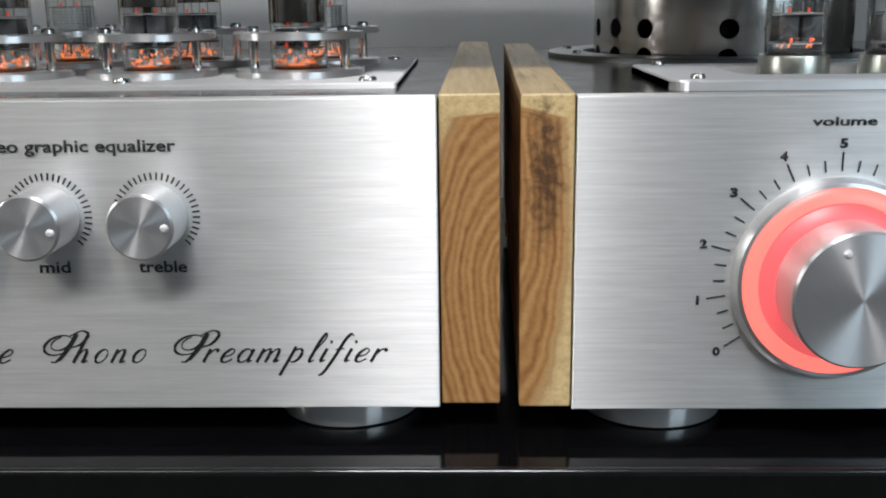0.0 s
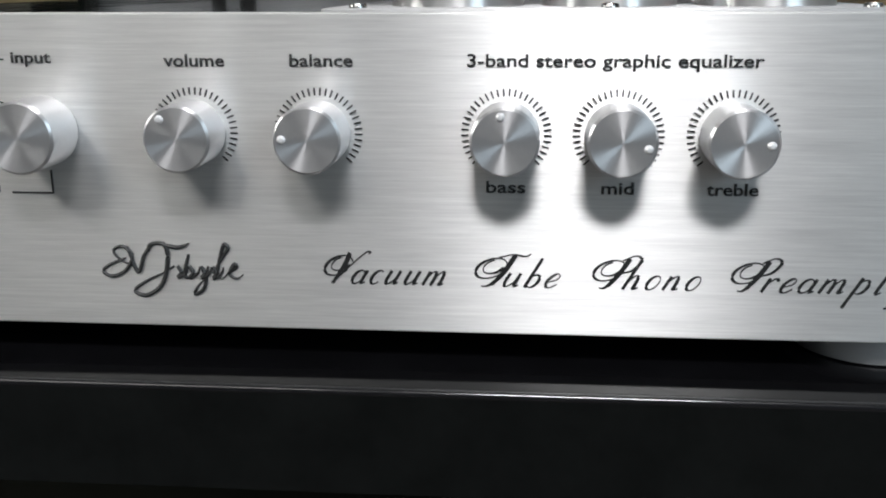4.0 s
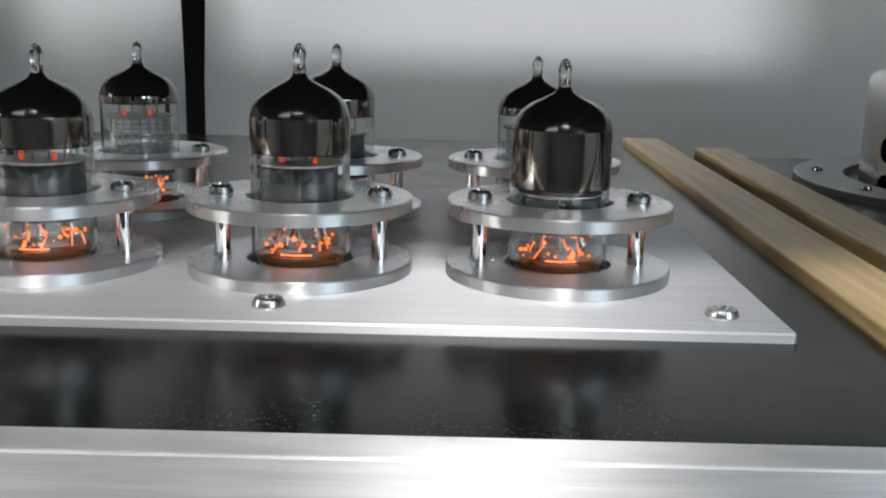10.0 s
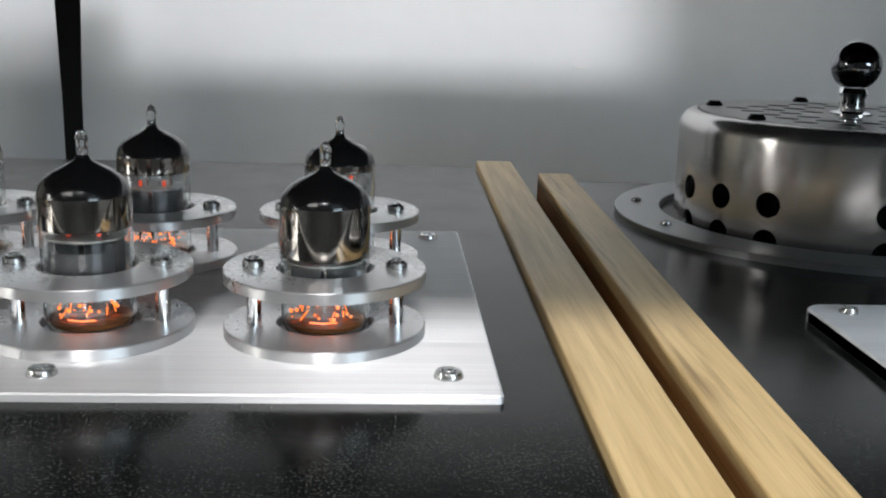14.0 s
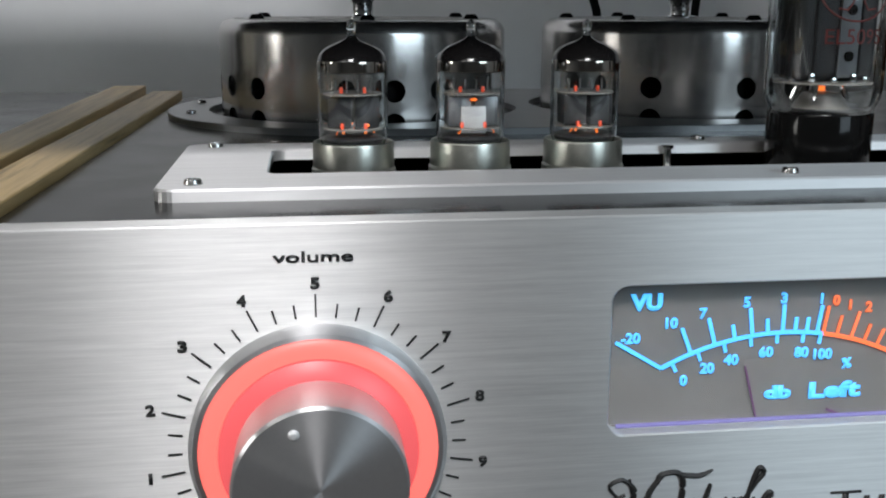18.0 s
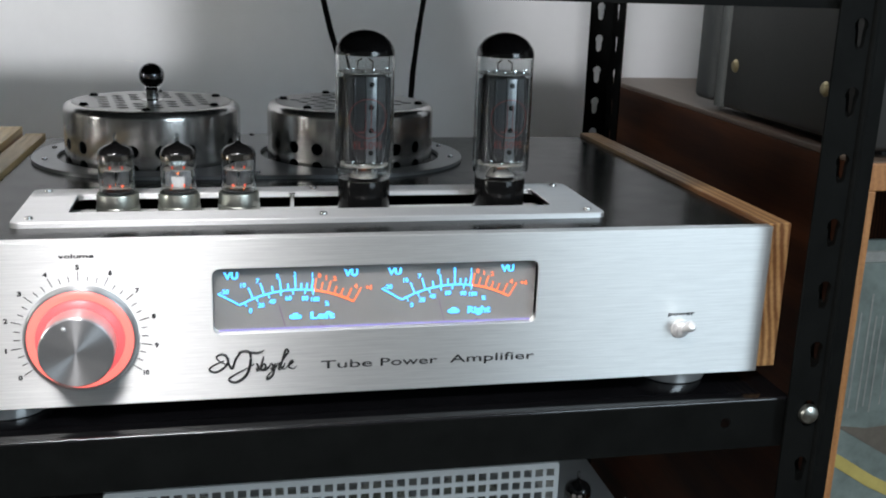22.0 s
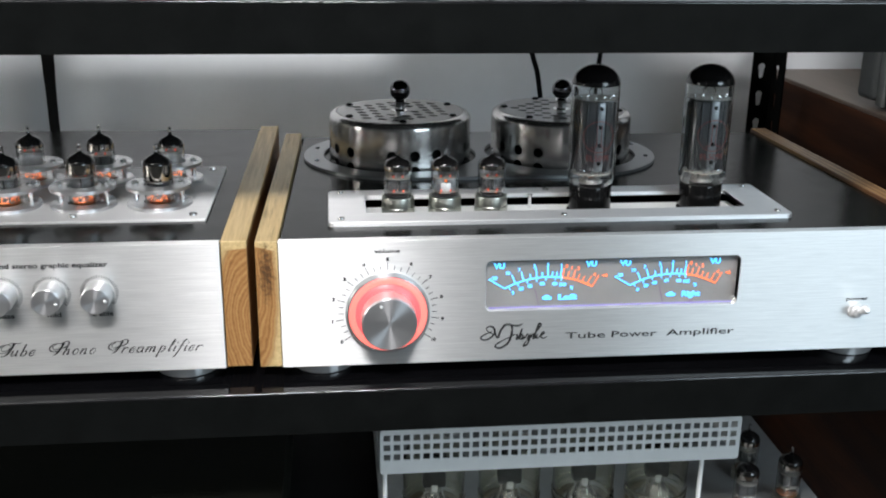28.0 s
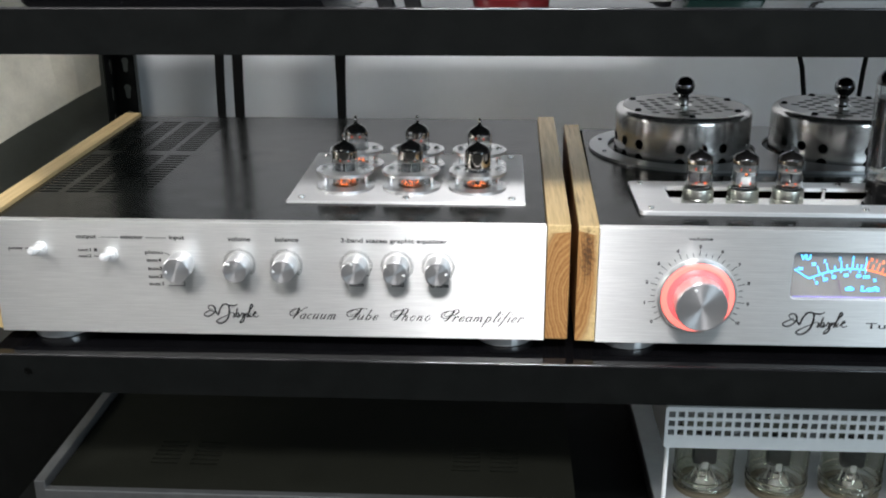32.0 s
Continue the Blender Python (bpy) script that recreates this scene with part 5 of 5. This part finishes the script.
def jar_tube(x, y):
    ob = thing("large_tube", "large clear glass tube under the white cage", "vacuum tube", (x, y, -0.2045), "tubes under the cage")
    r, h = 0.0292, 0.074
    g = part("glass_envelope", bell([(r * 0.8, 0.001), (r * 0.92, 0.006), (r * 0.9, 0.011), (r, 0.02), (r, h - 0.02), (r * 0.85, h - 0.007), (r * 0.4, h - 0.001), (0, h)], 0.0011, r * 0.3), OLDGLASS, ob)
    g.visible_shadow = False
    part("base_ring", lathe([(r * 0.70, 0.0), (r * 0.98, 0.0), (r * 0.98, 0.004), (r * 0.80, 0.0052), (r * 0.70, 0.004)], 30), BROWNCEMENT, ob)
    for z in (0.0095, 0.0165):
        part("glass_rim", lathe([(r * 0.97, z - 0.001), (r * 1.03, z - 0.0004), (r * 1.03, z + 0.0006), (r * 0.97, z + 0.0012), (r * 0.95, z), (r * 0.97, z - 0.001)], 40), OLDGLASS, ob, "yellowish glass rim")
    part("anode", box(-0.0115, 0.0115, -0.006, 0.006, 0.026, 0.058, 0.003), ANODE, ob)
    part("stem", lathe([(0, 0.004), (r * 0.55, 0.004), (r * 0.42, 0.012), (r * 0.22, 0.020), (0, 0.021)], 24), OLDGLASS, ob)
    bm = bmesh.new()
    for k in range(4):
        tube_line([(-0.009 + 0.006 * k, 0, 0.008), (-0.007 + 0.0047 * k, 0, 0.026)], 0.0008, 6, bm)
    part("lead_wires", bm, ANODEBRIGHT, ob)
    part("spacer_plate", box(-0.0030, 0.0030, -0.0070, -0.0064, 0.0225, 0.0300), SHIELD, ob)


BROWNCEMENT = simple("brown_cement", (0.10, 0.085, 0.055), 0.6, 0.0, 0.2, 150)
for k in range(4):
    jar_tube(0.1690 + k * 0.0718, 0.135)
for x, y in ((0.462, 0.105), (0.510, 0.118), (0.487, 0.165)):
    small_tube((x, y, -0.1960), 0.052, 0.0112, 0.6, False, "small tubes beside the cage", "small glass tube with silvered top beside the white cage", lit=False)
    part("tube_socket", lathe([(0, -0.2046), (0.013, -0.2046), (0.013, -0.196), (0, -0.196)], 28, Matrix.Translation((x, y, 0))), ZINC, cage)

unit = thing("dark_hifi_unit", "dark grey metal hi-fi unit with vented top on the lower shelf", "hi-fi unit", (0, 0, 0))
bm = sheet([(-0.435, 0.004), (0.032, 0.004), (0.032, 0.32), (-0.435, 0.32)], vent_slots((-0.345, -0.308, 0.0 - 0.065, -0.030), ((0.045, 0.095),), 0.026, 0.0075, 0.003), -0.1412, -0.1400)
box(-0.434, 0.031, 0.005, 0.319, SH + 0.012, -0.1425, 0, bm)
part("case", bm, UNITPAINT, unit, smooth=False)
part("front_edge", box(-0.437, 0.034, -0.004, 0.0036, SH + 0.012, -0.1392, 0.001), FLANGE, unit, "grey metal front", smooth=False)
part("side_flange", box(-0.4475, -0.4375, 0.0, 0.32, SH + 0.012, -0.1330, 0.001), FLANGE, unit, "pale metal side flange", smooth=False)
for x in (-0.41, 0.0):
    for y in (0.03, 0.29):
        part("foot", lathe([(0, SH), (0.014, SH), (0.016, SH + 0.012), (0, SH + 0.012)], 20, Matrix.Translation((x, y, 0))), RUBBER, unit)

# ---------------------------------------------------------------- beside the rack
cab = thing("wooden_cabinet", "brown wooden cabinet beside the rack", "cabinet", (0, 0, 0))
part("top_board", box(0.640, 1.25, 0.055, 0.58, 0.1365, 0.141, 0.001), CABTOP, cab, "greyish brown worn top board", smooth=False)
part("front_edging", box(0.640, 1.25, 0.0500, 0.0549, 0.121, 0.1405, 0.001), EDGING, cab, "orange-brown front edging strip", smooth=False)
part("side_board", box(0.640, 0.6470, 0.055, 0.58, -0.9, 0.1364, 0.0008), CABINET, cab, smooth=False)
part("side_board", box(1.232, 1.25, 0.055, 0.58, -0.9, 0.1364, 0.0008), CABINET, cab, smooth=False)
part("back_board", box(0.6475, 1.2315, 0.57, 0.58, -0.9, 0.1364), CABINET, cab, smooth=False)
part("side_edging", box(0.640, 0.6470, 0.0500, 0.0549, -0.9, 0.1209, 0.0008), EDGING, cab, "orange-brown edging strip", smooth=False)
part("shelf_board", box(0.6475, 1.2315, 0.06, 0.5695, -0.36, -0.342, 0.0008), CABINET, cab, smooth=False)
SLEEVE = simple("pale_sleeve_card", (0.115, 0.145, 0.135), 0.55, 0.0, 0.55, 14)
SLEEVE2 = simple("grey_sleeve_card", (0.19, 0.20, 0.19), 0.55, 0.0, 0.4, 25)
YELLOWCARD = simple("yellow_print", (0.36, 0.30, 0.09), 0.55, 0.0, 0.15, 40)
REDCARD = simple("dull_red_print", (0.20, 0.09, 0.085), 0.55, 0.0, 0.3, 60)
BROWNCARD = simple("brown_shade_print", (0.085, 0.075, 0.06), 0.6, 0.0, 0.3, 50)
for k, (dx, dy, top, mat) in enumerate(((0.0, 0.0, 0.055, SLEEVE), (0.012, 0.006, 0.062, SLEEVE2), (0.004, 0.012, 0.070, SLEEVE))):
    s = thing("record_sleeve", "large pale grey-green card record sleeve leaning in the cabinet", "record sleeve", (0.6495 + dx, 0.092 + dy, -0.3415), "record sleeves")
    part("card", box(0, 0.305, 0, 0.004, 0, top + 0.3415, 0.0006), mat, s, smooth=False)
    if k == 0:
        z0 = 0.2375
        bm = tube_line([(0.002, -0.0004, z0 + 0.001), (0.016, -0.0004, z0), (0.030, -0.0004, z0 - 0.008), (0.060, -0.0004, z0 - 0.027), (0.11, -0.0004, z0 - 0.052)], 0.0058, 6)
        for v in bm.verts:
            v.co.y = -0.0004 + (v.co.y + 0.0004) * 0.05
        part("yellow_band", bm, YELLOWCARD, s, "printed yellow band")
        part("red_print", box(0.003, 0.018, -0.0004, -0.0001, z0 - 0.060, z0 - 0.013), REDCARD, s, "dull red printed patch", smooth=False)
        bm = sheet([(0.022, 0.262), (0.09, 0.222), (0.13, 0.23), (0.10, 0.262), (0.05, 0.258)], [], 0.0001, 0.0004, pose(0, 0, 0, 90, 0, 0))
        part("brown_print", bm, BROWNCARD, s, "dark brown printed shape", smooth=False)
        for j in range(9):
            x = 0.006 + 0.0075 * j + 0.002 * math.sin(5 * j)
            part("pale_streak", box(x, x + 0.0012, -0.0004, -0.0001, 0.275 + 0.004 * math.sin(3 * j), 0.36 + 0.012 * math.sin(2 * j)), SLEEVE2, s, smooth=False)
box2 = thing("grey_component", "large dark grey electronic unit on the wooden cabinet", "hi-fi unit", (0, 0, 0))
part("case", box(0.646, 1.06, 0.062, 0.290, 0.147, 0.42, 0.004, None, 3), GREYCASE, box2)
part("pale_strip", box(0.6445, 1.0615, 0.2905, 0.305, 0.146, 0.425, 0.002, None, 2), simple("pale_grey_strip", (0.13, 0.14, 0.135), 0.5), box2, "pale grey strip round the case")
part("rear_frame", box(0.640, 1.066, 0.3055, 0.338, 0.150, 0.43, 0.006, None, 3), simple("grey_moulding", (0.055, 0.06, 0.06), 0.5), box2, "dark rear moulding")
for x in (0.68, 1.03):
    part("foot", box(x - 0.012, x + 0.012, 0.08, 0.28, 0.141, 0.1458), RUBBER, box2)
for y, z in ((0.272, 0.1855), (0.1276, 0.1828)):
    part("side_screw", lathe([(0, 0.003), (0.004, 0.0022), (0.006, 0), (0, 0)], 16, pose(0.646, y, z, 0, -90, 0)), simple("brass_screw", (0.5, 0.42, 0.25), 0.35, 1.0), box2, "small brass screw")

bm = bmesh.new()
nx, nz = 46, 40
grid = []
for i in range(nx + 1):
    row = []
    for j in range(nz + 1):
        u, v = i / nx, j / nz
        x = -1.05 + 0.495 * u
        z = -0.172 + 0.29 * u + (0.62 - 0.2 * u) * v + 0.006 * math.sin(9 * u)
        y = 0.36 + 0.18 * u ** 3 + 0.02 * math.sin(23 * u + 3 * v) * (1 - 0.5 * v) + 0.009 * math.sin(51 * u + 7 * v) + 0.004 * noise.noise((u * 20, v * 14, 3))
        row.append(bm.verts.new((x, y, z)))
    grid.append(row)
for i in range(nx):
    for j in range(nz):
        bm.faces.new((grid[i][j], grid[i + 1][j], grid[i + 1][j + 1], grid[i][j + 1]))
bmesh.ops.solidify(bm, geom=bm.faces[:], thickness=0.0012)
cl = tagged(part("hanging_cloth", bm, CLOTH, None), "creased cream cloth with a frayed hem hanging beside the rack", "cloth")
side = thing("dark_side_board", "dark painted board beside the rack", "board", (0, 0, 0))
part("board", box(-1.1, -0.53, 0.585, 0.60, -0.045, 0.6), simple("dark_green_board", (0.05, 0.058, 0.055), 0.5), side, smooth=False)

part("lower_board", box(-1.1, -0.47, 0.582, 0.598, -1.1, -0.0455), RACKBLACK, side, "black lower board", smooth=False)

# ---------------------------------------------------------------- on the upper shelf
US = 0.2812
pot = thing("red_canister", "red lacquered round canister on the upper shelf", "canister", (-0.031, 0.060, US))
part("body", lathe([(0, 0), (0.0295, 0), (0.0305, 0.002), (0.0305, 0.05), (0.029, 0.054), (0, 0.055)], 44), simple("red_lacquer", (0.42, 0.03, 0.03), 0.25), pot)
part("rim", lathe([(0.0300, 0.0035), (0.0312, 0.004), (0.0312, 0.006), (0.0300, 0.0065)], 44), simple("red_rim", (0.30, 0.02, 0.02), 0.25), pot)
blk = thing("black_unit", "black unit on the upper shelf", "hi-fi unit", (-0.36, 0.05, US))
part("case", box(-0.065, 0.180, 0, 0.235, 0.006, 0.10, 0.003), BAKELITE, blk)
for x in (-0.05, 0.16):
    part("foot", box(x - 0.01, x + 0.01, 0.01, 0.22, 0, 0.0059), RUBBER, blk)
std = thing("black_stand", "small black stand with two posts on the upper shelf", "stand", (-0.118, 0.035, US))
for x in (-0.0105, 0.0105):
    part("post", box(x - 0.0062, x + 0.0062, 0, 0.012, 0, 0.05, 0.001), RUBBER, std)
part("top_bar", box(-0.019, 0.019, 0, 0.014, 0.0501, 0.06, 0.001), RUBBER, std)
grn = thing("green_tin", "dark green glossy tin on the upper shelf", "tin", (0.131, 0.032, US))
part("body", box(-0.030, 0.030, 0, 0.06, 0, 0.05, 0.004, None, 3), simple("green_enamel", (0.012, 0.05, 0.04), 0.15), grn)
part("lid", box(-0.031, 0.031, -0.001, 0.061, 0.0501, 0.06, 0.003), simple("green_lid", (0.015, 0.06, 0.05), 0.15), grn)
SILVER = brushed("silver_case", (0.72, 0.73, 0.73), 0.45, (5, 60, 900), 0.7, "", 0.5)
case = thing("silver_unit", "silver metal unit with a ridged front on the upper shelf", "hi-fi unit", (0.2665, 0.045, US))
# left end extended unseen behind the tin, to cut the wall's light patch
part("body", box(-0.141, 0.150, 0, 0.335, 0.0045, 0.150, 0.002), SILVER, case, smooth=False, grain="xz")
for k in range(8):
    part("ridge", box(-0.140, 0.149, -0.0022, -0.0002, 0.0065 + 0.0062 * k, 0.0095 + 0.0062 * k, 0.0005), SILVER, case, smooth=False, grain="xz")
for x in (-0.08, 0.13):
    part("foot", box(x - 0.01, x + 0.01, 0.02, 0.3, 0, 0.0044), RUBBER, case)
for x in (0.1965, 0.2645):
    s = thing("unit_cable", "thin black cable over the front of the silver unit", "cable", (0, 0, 0), "cables over the silver unit")
    part("cord", tube_line([(x + 0.004, 0.027, US + 0.0026), (x, 0.029, US + 0.006), (x - 0.001, 0.034, US + 0.05), (x, 0.0385, US + 0.149), (x, 0.046, US + 0.1535), (x, 0.11, US + 0.1528)], 0.0024, 8), RUBBER, s)
stk = thing("paper_stack", "low stack of white paper sleeves on the upper shelf", "paper stack", (-0.005, 0.115, US))
PAPER = simple("white_paper", (0.78, 0.78, 0.76), 0.7, 0.0, 0.06, 30)
rng = random.Random(7)
for k in range(9):
    dx, dy = rng.uniform(-0.003, 0.003), rng.uniform(-0.003, 0.003)
    part("sheet", box(-0.160 + dx, 0.155 + dx, dy, 0.21 + dy, 0.0001 + 0.0046 * k, 0.0040 + 0.0046 * k, 0.0006), PAPER, stk, smooth=False)
